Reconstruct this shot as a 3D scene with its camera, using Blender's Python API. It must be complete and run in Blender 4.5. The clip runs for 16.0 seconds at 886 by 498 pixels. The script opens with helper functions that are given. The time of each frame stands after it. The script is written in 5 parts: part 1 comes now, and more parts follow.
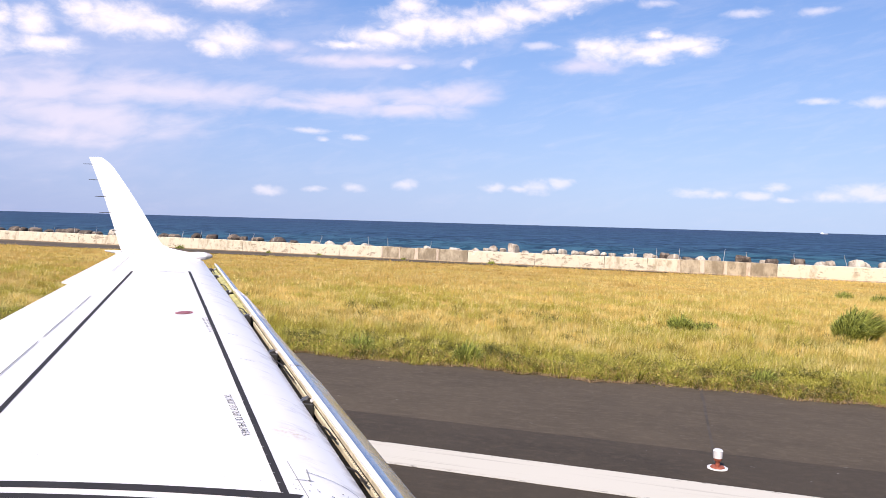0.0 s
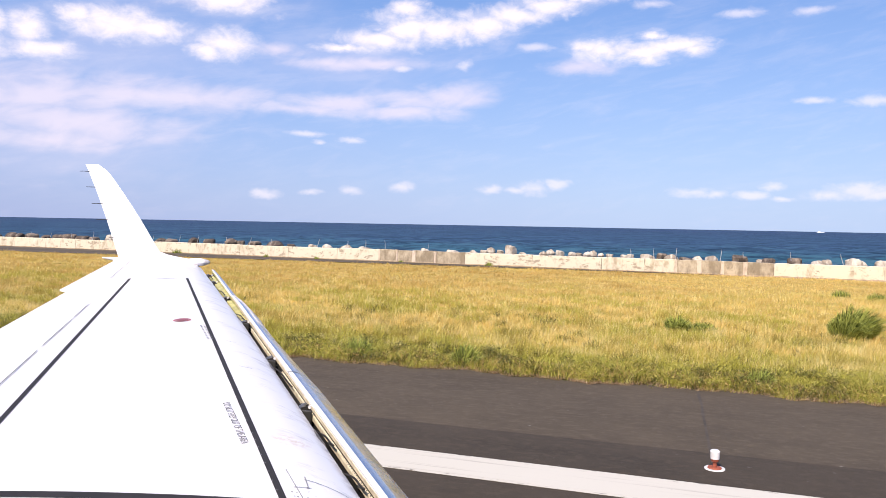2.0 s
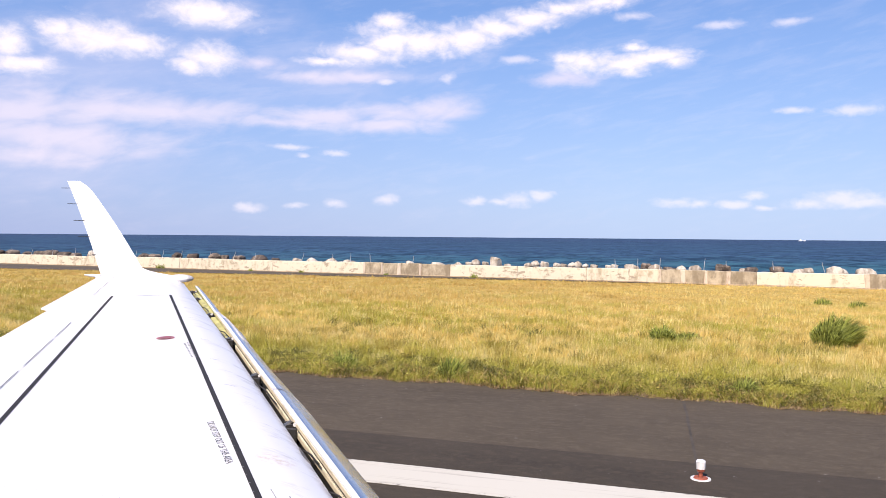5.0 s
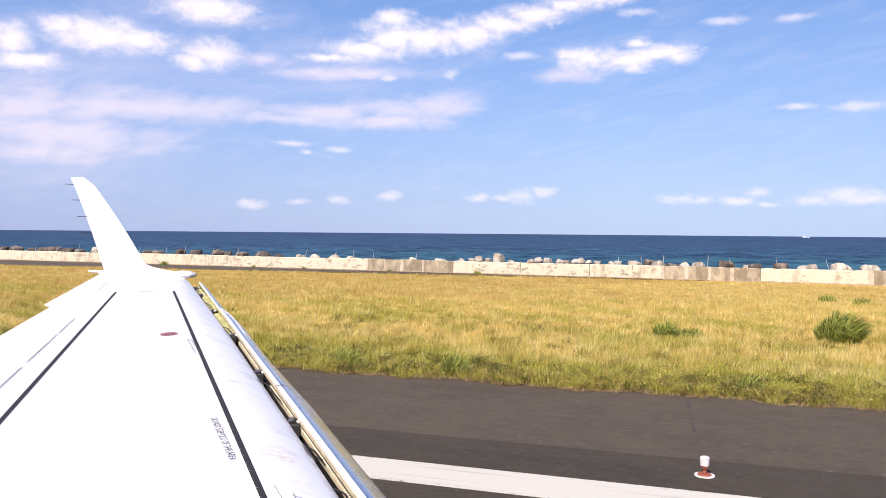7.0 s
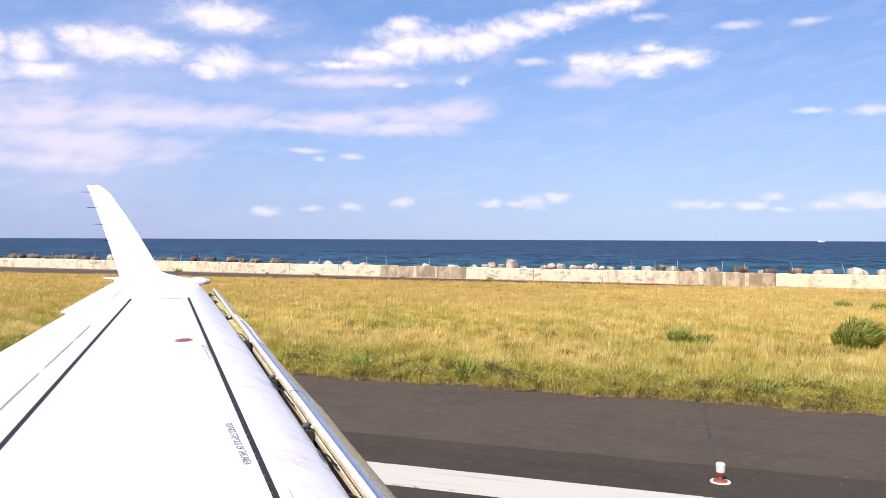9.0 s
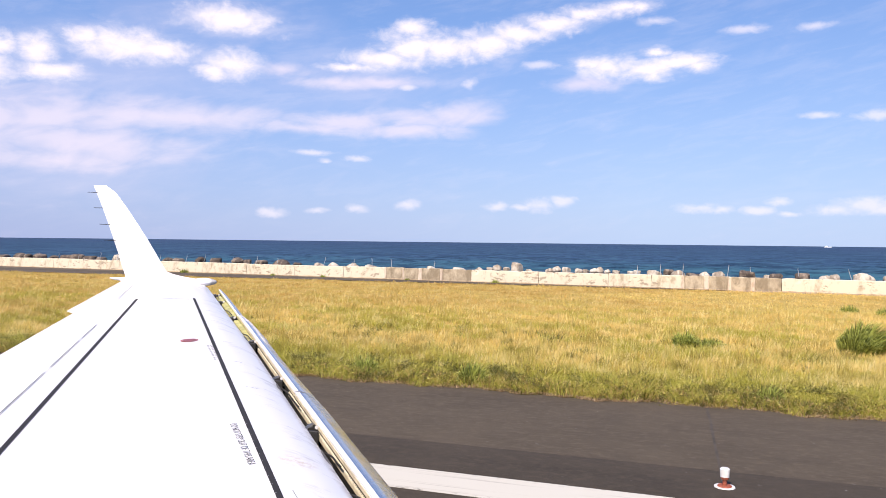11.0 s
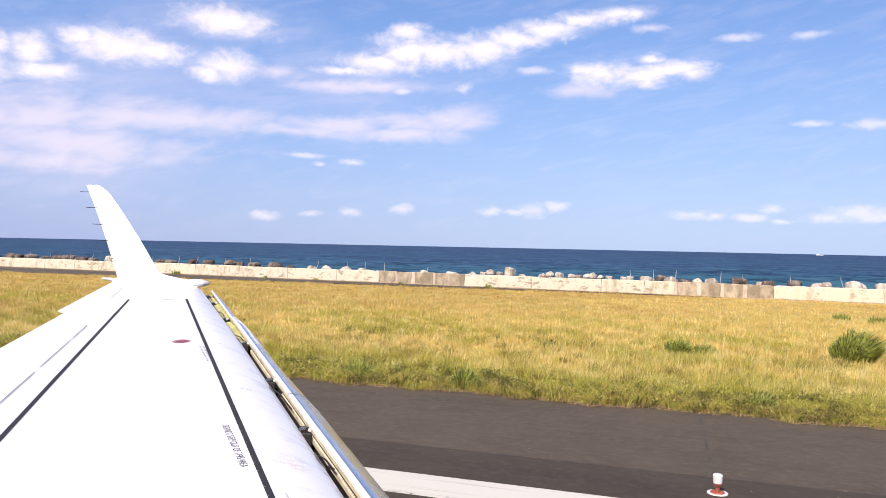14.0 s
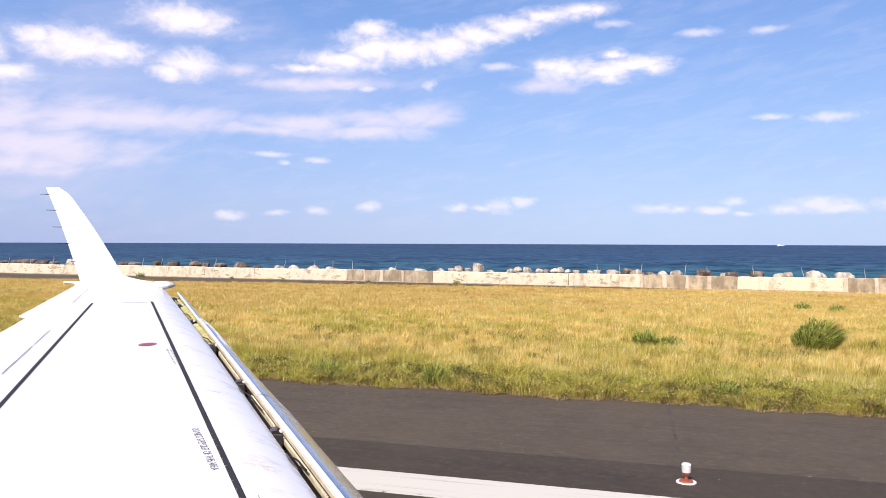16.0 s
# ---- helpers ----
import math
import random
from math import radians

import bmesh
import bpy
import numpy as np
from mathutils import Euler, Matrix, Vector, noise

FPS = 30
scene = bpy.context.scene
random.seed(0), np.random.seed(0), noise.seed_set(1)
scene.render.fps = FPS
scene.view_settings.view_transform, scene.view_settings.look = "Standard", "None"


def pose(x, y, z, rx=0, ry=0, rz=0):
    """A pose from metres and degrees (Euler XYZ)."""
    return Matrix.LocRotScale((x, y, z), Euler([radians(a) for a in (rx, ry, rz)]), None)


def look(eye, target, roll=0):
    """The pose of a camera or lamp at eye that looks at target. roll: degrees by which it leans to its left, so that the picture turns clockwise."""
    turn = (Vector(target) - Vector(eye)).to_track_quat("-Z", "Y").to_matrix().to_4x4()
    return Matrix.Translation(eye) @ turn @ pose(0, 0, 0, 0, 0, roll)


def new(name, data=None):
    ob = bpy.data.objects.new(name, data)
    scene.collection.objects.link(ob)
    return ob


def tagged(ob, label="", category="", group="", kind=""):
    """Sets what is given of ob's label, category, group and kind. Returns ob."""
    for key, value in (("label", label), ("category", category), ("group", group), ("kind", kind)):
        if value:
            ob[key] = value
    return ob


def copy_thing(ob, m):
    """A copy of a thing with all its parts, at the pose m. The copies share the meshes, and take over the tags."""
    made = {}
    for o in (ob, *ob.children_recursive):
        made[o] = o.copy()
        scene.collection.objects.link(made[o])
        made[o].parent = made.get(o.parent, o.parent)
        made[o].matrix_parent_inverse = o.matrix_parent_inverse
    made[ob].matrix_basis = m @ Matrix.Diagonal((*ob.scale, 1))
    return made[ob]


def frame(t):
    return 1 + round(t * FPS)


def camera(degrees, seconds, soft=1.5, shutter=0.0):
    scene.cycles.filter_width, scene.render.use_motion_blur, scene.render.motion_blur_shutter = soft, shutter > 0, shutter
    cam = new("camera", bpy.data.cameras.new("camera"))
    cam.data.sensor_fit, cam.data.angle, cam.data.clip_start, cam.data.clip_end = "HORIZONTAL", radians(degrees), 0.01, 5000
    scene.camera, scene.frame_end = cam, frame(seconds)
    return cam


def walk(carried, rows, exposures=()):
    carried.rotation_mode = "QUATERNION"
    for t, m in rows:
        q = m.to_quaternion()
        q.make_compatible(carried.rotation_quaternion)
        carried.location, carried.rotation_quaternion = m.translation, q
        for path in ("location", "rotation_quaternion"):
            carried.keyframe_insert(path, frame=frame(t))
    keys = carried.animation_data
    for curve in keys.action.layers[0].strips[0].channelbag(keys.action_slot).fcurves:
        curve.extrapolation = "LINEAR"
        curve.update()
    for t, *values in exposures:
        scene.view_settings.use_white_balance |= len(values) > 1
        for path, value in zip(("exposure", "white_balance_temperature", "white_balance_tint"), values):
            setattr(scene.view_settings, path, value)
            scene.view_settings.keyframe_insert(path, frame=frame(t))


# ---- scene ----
# The aircraft stands still at the origin: x along the runway, y out to the sea, z up.
EYE = 3.4
# the aircraft, and the eye with it, leans a little on its wheels
SIDE = Vector((math.cos(radians(13.7)), math.sin(radians(13.7)), 0))
AHEAD = Vector((-SIDE.y, SIDE.x, 0))
BANK = (Matrix.Translation((0, 0, EYE)) @ Matrix.Rotation(radians(-0.055), 4, AHEAD) @ Matrix.Rotation(radians(-0.093), 4, SIDE)
        @ Matrix.Translation((0, 0, -EYE)))


def held(x, y, z, yaw, pitch, lean):
    return BANK @ pose(x, y, EYE + z, 90 + pitch, 0, yaw) @ pose(0, 0, 0, 0, 0, lean)


cam = camera(59.0, 16.0, soft=0.7)
PATH = [
    (0, -0.027, 0.037, -0.039, 14.18, -1.90, 1.51),
    (0.5, -0.022, 0.002, -0.023, 13.98, -1.91, 1.81),
    (1, -0.030, 0.026, -0.032, 13.93, -1.87, 1.58),
    (1.5, -0.004, 0.002, -0.017, 14.02, -1.82, 1.18),
    (2, -0.003, -0.006, -0.007, 14.00, -1.75, 1.00),
    (2.5, -0.012, 0.016, -0.011, 13.85, -1.71, 0.95),
    (3, 0.000, -0.001, 0.001, 13.50, -1.51, 0.98),
    (3.5, -0.013, 0.013, -0.006, 13.15, -1.19, 1.01),
    (4, 0.002, -0.006, 0.003, 13.04, -0.85, 0.67),
    (6.5, 0.009, -0.019, 0.019, 12.90, -1.04, 0.32),
    (7, -0.002, 0.001, 0.012, 13.14, -1.12, 0.42),
    (7.5, 0.003, -0.008, 0.012, 13.45, -0.98, 0.28),
    (8, 0.001, -0.003, 0.004, 13.72, -0.83, 0.09),
    (8.5, -0.002, -0.004, 0.006, 13.96, -0.74, 0.05),
    (11, 0.001, -0.015, 0.004, 14.47, -0.48, 0.58),
    (11.5, -0.003, -0.007, -0.001, 14.44, -0.49, 0.69),
    (12, -0.013, 0.007, -0.006, 14.42, -0.48, 0.75),
    (12.5, -0.011, 0.001, -0.002, 14.39, -0.45, 0.66),
    (13, -0.014, 0.014, -0.010, 14.46, -0.34, 0.54),
    (13.5, -0.020, 0.010, -0.006, 14.40, -0.32, 0.75),
    (14, -0.026, 0.017, -0.012, 13.98, -0.16, 1.13),
    (14.5, -0.027, 0.011, -0.009, 13.36, 0.12, 1.68),
    (15, -0.028, 0.014, -0.015, 12.90, 0.53, 1.73),
    (15.5, -0.040, 0.014, -0.006, 12.35, 0.45, 1.11),
    (16, -0.034, 0.018, -0.012, 11.62, -0.36, 0.14),
]
walk(cam, [(r[0], held(*r[1:])) for r in PATH], exposures=((0.0, 0.4, 6800, 15), (16.0, 0.4, 6800, 15)))

# ---- world, sun ----
SUN_TO = Vector((-0.12, -0.64, 0.70)).normalized()
SUN_EL = math.asin(SUN_TO.z)
SUN_AZ = math.atan2(SUN_TO.x, SUN_TO.y)

sun = new("sun", bpy.data.lights.new("sun", "SUN"))
sun.data.energy, sun.data.angle, sun.data.color = 4.75, radians(0.53), (1.0, 0.92, 0.82)
sun.matrix_world = look((0, 0, 60), Vector((0, 0, 60)) - SUN_TO)

# clouds: azimuth, elevation, half width, half height in degrees
CLOUDS_HIGH = [
    (-21.3, 12.3, 1.9, 0.29), (-18.9, 12.9, 2.5, 0.66), (-16.9, 13.8, 2.5, 1.07), (-14.4, 13.8, 2.7, 0.99), (-11.5, 14.1, 2.5, 0.83),
    (-9.1, 14.8, 2.5, 0.70), (-6.7, 15.4, 2.3, 0.62), (-4.0, 16.0, 2.3, 0.50), (-1.5, 16.3, 2.1, 0.41), (-4.0, 12.7, 1.1, 0.50),
    (-2.6, 12.4, 2.1, 0.74), (-0.2, 12.1, 2.3, 0.66), (2.1, 12.5, 2.3, 0.58), (3.4, 12.1, 1.2, 0.37), (0.6, 13.2, 1.0, 0.33),
    (-39.2, 13.1, 1.4, 0.58), (-36.8, 12.8, 3.3, 0.99), (-34.7, 12.7, 2.3, 0.74), (-29.8, 15.0, 3.1, 0.91), (-29.6, 12.2, 1.6, 0.99),
    (-30.9, 11.5, 1.0, 0.50), (-42.0, 11.9, 1.2, 1.07), (-41.1, 10.7, 1.9, 0.58), (-44.0, 12.0, 1.2, 0.66), (-45.6, 10.9, 2.5, 1.16),
    (25.4, 9.9, 2.1, 1.65), (-16.9, 15.2, 1.2, 0.58),
]
CLOUDS_VEIL = [
    (-40.8, 7.8, 4.5, 1.40), (-36.1, 8.3, 4.5, 0.91), (-32.1, 8.3, 4.5, 0.99), (-39.8, 6.4, 5.8, 1.07), (-40.8, 5.0, 3.3, 0.66),
    (-44.5, 7.3, 3.3, 2.07), (-24.9, 8.0, 2.9, 0.45), (-21.3, 8.5, 3.7, 0.54), (-16.8, 8.8, 3.3, 0.58), (-13.7, 9.1, 2.3, 0.74),
    (-17.2, 8.0, 3.7, 0.50), (-26.2, 12.0, 1.6, 0.40), (-22.5, 11.2, 2.5, 0.37), (-18.9, 11.3, 2.9, 0.37), (-4.1, 11.2, 2.1, 0.41),
]
CLOUDS_PALL = [(-36.0, 11.0, 11.0, 4.0), (-22.0, 11.5, 9.0, 3.0), (-31.0, 15.0, 8.0, 2.0), (-40.0, 4.5, 8.0, 2.5)]
CLOUDS_LOW = [
    (-23.1, 5.7, 0.5, 0.19), (-20.7, 5.9, 1.0, 0.27), (-7.6, 12.6, 1.4, 0.33), (-12.5, 11.4, 0.6, 0.45), (-17.2, 11.0, 0.7, 0.21),
    (0.5, 15.3, 1.4, 0.37), (6.5, 14.4, 1.7, 0.33), (10.7, 14.2, 1.3, 0.31), (14.9, 8.3, 1.8, 0.37), (11.1, 8.5, 1.2, 0.25),
    (-26.9, 1.9, 0.9, 0.37), (-23.6, 2.1, 0.8, 0.25), (-20.8, 2.3, 0.8, 0.37), (-17.1, 2.6, 0.9, 0.41), (-10.7, 2.6, 1.0, 0.41),
    (-8.8, 2.5, 0.8, 0.29), (-7.5, 2.7, 1.4, 0.54), (-5.9, 3.0, 0.9, 0.41),
]
CLOUDS_LOW_EAST = [
    (3.4, 2.5, 1.4, 0.37), (5.2, 2.4, 0.7, 0.29), (8.6, 2.9, 0.8, 0.33), (7.4, 2.3, 1.2, 0.29), (9.4, 2.1, 0.8, 0.21), (12.1, 2.4, 1.8, 0.41),
    (14.1, 2.7, 2.5, 0.50), (15.5, 2.4, 1.7, 0.41), (18.5, 2.6, 1.7, 0.58), (21.1, 2.2, 2.5, 0.41), (-24.2, 6.3, 1.7, 0.21),
]


class Nodes:
    """Short calls to wire a node tree."""

    def __init__(self, tree):
        self.tree = tree
        tree.nodes.clear()

    def add(self, kind, **settings):
        n = self.tree.nodes.new(kind)
        for key, value in settings.items():
            setattr(n, key, value)
        return n

    def put(self, socket, value):
        if hasattr(value, "is_output"):
            self.tree.links.new(value, socket)
        elif value is not None:
            socket.default_value = value

    def math(self, op, a, b=None, c=None, clamp=False):
        n = self.add("ShaderNodeMath", operation=op, use_clamp=clamp)
        for s, v in zip(n.inputs, (a, b, c)):
            self.put(s, v)
        return n.outputs[0]

    def vec(self, op, a, b=None, c=None):
        n = self.add("ShaderNodeVectorMath", operation=op)
        for s, v in zip(n.inputs, (a, b, c)):
            self.put(s, v)
        return n.outputs["Value" if op in ("LENGTH", "DOT_PRODUCT") else "Vector"]

    def noise(self, vector, scale, detail=4.0, rough=0.55, distort=0.0):
        n = self.add("ShaderNodeTexNoise")
        self.put(n.inputs["Vector"], vector)
        for key, v in (("Scale", scale), ("Detail", detail), ("Roughness", rough), ("Distortion", distort)):
            n.inputs[key].default_value = v
        return n

    def range(self, value, a, b, lo=0.0, hi=1.0, smooth=True):
        n = self.add("ShaderNodeMapRange", interpolation_type="SMOOTHSTEP" if smooth else "LINEAR")
        self.put(n.inputs["Value"], value)
        for key, v in (("From Min", a), ("From Max", b), ("To Min", lo), ("To Max", hi)):
            self.put(n.inputs[key], v)
        return n.outputs["Result"]

    def mix(self, fac, a, b, blend="MIX"):
        n = self.add("ShaderNodeMix", data_type="RGBA", blend_type=blend)
        self.put(n.inputs[0], fac)
        for s, v in ((n.inputs[6], a), (n.inputs[7], b)):
            self.put(s, (*v, 1) if isinstance(v, tuple) and len(v) == 3 else v)
        return n.outputs[2]

    def xyz(self, vector):
        n = self.add("ShaderNodeSeparateXYZ")
        self.put(n.inputs[0], vector)
        return n.outputs

    def join(self, x, y, z):
        n = self.add("ShaderNodeCombineXYZ")
        for s, v in zip(n.inputs, (x, y, z)):
            self.put(s, v)
        return n.outputs[0]


def build_world():
    world = bpy.data.worlds.new("sky")
    scene.world = world
    world.use_nodes = True
    n = Nodes(world.node_tree)
    sky = n.add("ShaderNodeTexSky", sky_type="NISHITA", sun_disc=False)
    sky.sun_elevation, sky.sun_rotation = SUN_EL, SUN_AZ
    sky.air_density, sky.dust_density, sky.ozone_density, sky.altitude = 1.0, 0.35, 2.5, 0
    way = n.add("ShaderNodeTexCoord").outputs["Generated"]
    x, y, z = n.xyz(way)
    az = n.math("MULTIPLY", n.math("ARCTAN2", x, y), 57.2958)
    el = n.math("MULTIPLY", n.math("ARCSINE", z), 57.2958)
    flat = n.join(az, n.math("MULTIPLY", el, 1.9), 0.0)
    warp = n.vec("SUBTRACT", n.noise(flat, 0.45, 4, 0.6).outputs["Color"], (0.5, 0.5, 0.5))
    base = n.join(az, el, 0.0)
    # puffs: rounded lumps of a degree or so over finer ones; wisps: drawn out, leaning up to the east
    puff = n.noise(n.join(az, n.math("MULTIPLY", el, 1.5), 3.0), 0.75, 7, 0.58, 0.3).outputs["Fac"]
    tilt = n.math("MULTIPLY_ADD", az, -0.16, el)
    wisp = n.noise(n.join(n.math("MULTIPLY", az, 0.34), n.math("MULTIPLY", tilt, 1.5), 9.0), 0.7, 7, 0.62, 0.4).outputs["Fac"]

    def cover(clouds, strength, ragged, lo, hi, texture):
        p = n.vec("MULTIPLY_ADD", warp, strength, base)
        best = None
        for a, e, w, h in clouds:
            q = n.vec("MULTIPLY_ADD", p, (1 / w, 1 / h, 0.0), (-a / w, -e / h, 0.0))
            d = n.math("SUBTRACT", 1.0, n.vec("LENGTH", q))
            best = d if best is None else n.math("MAXIMUM", best, d)
        best = n.math("MAXIMUM", best, -0.9)
        t = n.math("MULTIPLY_ADD", n.math("SUBTRACT", texture, 0.5), ragged, best)
        return n.range(t, lo, hi)

    high = n.math("MAXIMUM", cover(CLOUDS_HIGH, (1.3, 0.7, 0.0), 1.9, -0.6, 1.0, puff),
                  n.math("MULTIPLY", cover(CLOUDS_HIGH, (2.6, 1.1, 0.0), 2.2, -0.8, 1.5, wisp), 0.6))
    soft = n.noise(n.join(n.math("MULTIPLY", az, 0.5), n.math("MULTIPLY", tilt, 1.2), 9.0), 0.6, 4, 0.52, 0.5).outputs["Fac"]
    veil = cover(CLOUDS_VEIL, (2.2, 0.8, 0.0), 2.2, -0.8, 1.1, soft)
    low = cover(CLOUDS_LOW + CLOUDS_LOW_EAST, (0.8, 0.35, 0.0), 2.0, -0.35, 1.0, puff)
    haze = n.math("MULTIPLY", n.range(wisp, 0.42, 0.72), n.range(el, 1.0, 8.0, 0.03, 0.08))
    dens = n.math("MAXIMUM", n.math("MULTIPLY", high, 0.95), n.math("MULTIPLY", low, 0.52))
    dens = n.math("MAXIMUM", dens, haze)
    blue = n.mix(1.0, sky.outputs[0], SKY_TINT, "MULTIPLY")
    blue = n.mix(n.range(el, -2.0, 20.0, 0.95, 0.35, False), blue, n.mix(n.range(el, 0.0, 16.0, 0.0, 1.0, False), n.mix(n.range(az, -45.0, 0.0, 0.0, 1.0, False), WEST_HAZE, SEA_HAZE), HIGH_BLUE))
    pall = n.math("MULTIPLY", cover(CLOUDS_PALL, (2.5, 1.2, 0.0), 1.4, -0.5, 1.2, soft), 0.22)
    blue = n.mix(pall, blue, VEIL)
    colour = n.mix(dens, n.mix(n.math("MULTIPLY", veil, 0.66), blue, VEIL), CLOUD)
    back = n.add("ShaderNodeBackground")
    n.put(back.inputs["Color"], colour)
    back.inputs["Strength"].default_value = 0.104
    out = n.add("ShaderNodeOutputWorld")
    n.put(out.inputs[0], back.outputs[0])


SKY_TINT = (1.0, 1.0, 1.12)
VEIL = (7.3, 6.75, 7.8)
SEA_HAZE = (3.45, 4.85, 7.3)
WEST_HAZE = (2.75, 3.6, 6.1)
HIGH_BLUE = (1.2, 2.85, 6.8)
CLOUD = (8.3, 7.85, 8.4)
build_world()


# ---- materials ----
def material(name, make):
    m = bpy.data.materials.new(name)
    m.use_nodes = True
    n = Nodes(m.node_tree)
    bsdf = n.add("ShaderNodeBsdfPrincipled")
    out = n.add("ShaderNodeOutputMaterial")
    n.put(out.inputs[0], bsdf.outputs[0])
    make(n, bsdf)
    return m


def place(n):
    return n.add("ShaderNodeNewGeometry").outputs["Position"]


def lying(n):
    """Position along the object's own axes."""
    return n.add("ShaderNodeTexCoord").outputs["Object"]


def bump(n, bsdf, height, strength, distance):
    b = n.add("ShaderNodeBump")
    b.inputs["Strength"].default_value, b.inputs["Distance"].default_value = strength, distance
    n.put(b.inputs["Height"], height)
    n.put(bsdf.inputs["Normal"], b.outputs[0])


def shade(bsdf, rough, metal=0.0, spec=0.5):
    bsdf.inputs["Roughness"].default_value = rough
    bsdf.inputs["Metallic"].default_value = metal
    bsdf.inputs["Specular IOR Level"].default_value = spec


def plain(name, colour, rough, metal=0.0, vary=0.12, scale=6.0, spec=0.5):
    def make(n, b):
        t = n.noise(place(n), scale, 5, 0.6).outputs["Fac"]
        dark = tuple(c * (1 - vary) for c in colour)
        light = tuple(min(1, c * (1 + vary)) for c in colour)
        n.put(b.inputs["Base Color"], n.mix(n.range(t, 0.3, 0.7), dark, light))
        shade(b, rough, metal, spec)
    return material(name, make)


def asphalt(name, tone, grooved):
    def make(n, b):
        p = lying(n)
        u, v, z = n.xyz(p)
        streak = n.noise(n.join(n.math("MULTIPLY", u, 0.05), n.math("MULTIPLY", v, 1.3), 0.0), 1.0, 6, 0.65).outputs["Fac"]
        scrape = n.noise(n.join(n.math("MULTIPLY", u, 1.8), n.math("MULTIPLY", v, 4.0), 2.0), 1.0, 5, 0.7).outputs["Fac"]
        blot = n.noise(p, 0.45, 5, 0.6).outputs["Fac"]
        grain = n.noise(p, 42.0, 4, 0.75).outputs["Fac"]
        lo, hi = tuple(c * 0.78 for c in tone), tuple(c * 1.22 for c in tone)
        c = n.mix(n.range(streak, 0.3, 0.7), lo, hi)
        c = n.mix(n.range(blot, 0.38, 0.64, 0.0, 0.75), c, tuple(t * 1.3 for t in tone))
        fleck = n.noise(n.join(n.math("MULTIPLY", u, 2.6), n.math("MULTIPLY", v, 3.6), 6.0), 2.2, 5, 0.72).outputs["Fac"]
        c = n.mix(n.range(fleck, 0.50, 0.62, 0.0, 0.6), c, tuple(t * 1.75 for t in tone))
        c = n.mix(n.range(scrape, 0.52, 0.66, 0.0, 0.5), c, tuple(t * 1.5 for t in tone))
        c = n.mix(n.range(grain, 0.35, 0.75, 0.0, 0.55), c, tuple(t * 1.5 for t in tone))
        # loose chips and flakes of paint
        chip = n.noise(n.join(u, n.math("MULTIPLY", v, 1.6), 0.0), 7.0, 2, 0.5).outputs["Fac"]
        c = n.mix(n.range(chip, 0.735, 0.77, 0.0, 0.7), c, (0.33, 0.31, 0.28))
        dark = n.noise(n.join(n.math("MULTIPLY", u, 0.6), v, 8.0), 2.3, 4, 0.6).outputs["Fac"]
        c = n.mix(n.range(dark, 0.52, 0.66, 0.0, 0.2), c, tuple(t * 0.6 for t in tone))
        if grooved:
            wave = n.math("SINE", n.math("MULTIPLY", u, 2 * math.pi / 0.05))
            band = n.range(v, -9.4, -8.2, 1.0, 0.0)
            cut = n.math("MULTIPLY", n.range(wave, -0.1, 0.4), band)
            c = n.mix(n.math("MULTIPLY", cut, 0.45), c, tuple(t * 0.4 for t in tone))
        n.put(b.inputs["Base Color"], c)
        shade(b, 0.85, 0, 0.3)
        bump(n, b, grain, 0.5, 0.01)
    return material(name, make)


RUNWAY = asphalt("runway_asphalt", (0.043, 0.033, 0.0228), True)
SHOULDER = asphalt("shoulder_asphalt", (0.067, 0.0515, 0.0345), False)
ROAD = asphalt("road_asphalt", (0.084, 0.066, 0.046), False)


def make_marking(n, b):
    p = lying(n)
    u, v, z = n.xyz(p)
    wear = n.noise(n.join(n.math("MULTIPLY", u, 0.22), n.math("MULTIPLY", v, 9.0), 0.0), 1.0, 6, 0.7).outputs["Fac"]
    fine = n.noise(p, 14.0, 4, 0.7).outputs["Fac"]
    chip = n.noise(n.join(u, n.math("MULTIPLY", v, 2.0), 1.0), 5.0, 5, 0.7).outputs["Fac"]
    c = n.mix(n.range(wear, 0.54, 0.72, 0.0, 0.6), (0.56, 0.53, 0.46), (0.30, 0.265, 0.225))
    c = n.mix(n.range(fine, 0.6, 0.75, 0.0, 0.35), c, (0.5, 0.47, 0.44))
    # worn through along the edges
    rim = n.range(n.math("ABSOLUTE", n.math("ADD", v, 6.825)), 0.36, 0.47)
    c = n.mix(n.math("MULTIPLY", rim, n.range(chip, 0.54, 0.66)), c, (0.11, 0.09, 0.075))
    c = n.mix(n.range(chip, 0.68, 0.74, 0.0, 0.8), c, (0.13, 0.11, 0.09))
    n.put(b.inputs["Base Color"], c)
    shade(b, 0.7, 0, 0.3)


MARKING = material("white_marking_paint", make_marking)


def make_soil(n, b):
    p = lying(n)
    u, v, z = n.xyz(p)
    t = n.noise(p, 0.4, 6, 0.65).outputs["Fac"]
    f = n.noise(p, 9.0, 4, 0.7).outputs["Fac"]
    c = n.mix(n.range(t, 0.35, 0.65), (0.52, 0.35, 0.10), (0.40, 0.29, 0.075))
    c = n.mix(n.range(f, 0.4, 0.7, 0.0, 0.6), c, (0.48, 0.36, 0.13))
    # dark gaps between the weeds of the verge: their shade painted into the soil
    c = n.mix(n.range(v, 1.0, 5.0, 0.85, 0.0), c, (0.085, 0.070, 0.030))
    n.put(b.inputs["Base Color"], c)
    shade(b, 0.95, 0, 0.1)
    bump(n, b, f, 0.8, 0.08)


SOIL = material("dry_grass_soil", make_soil)


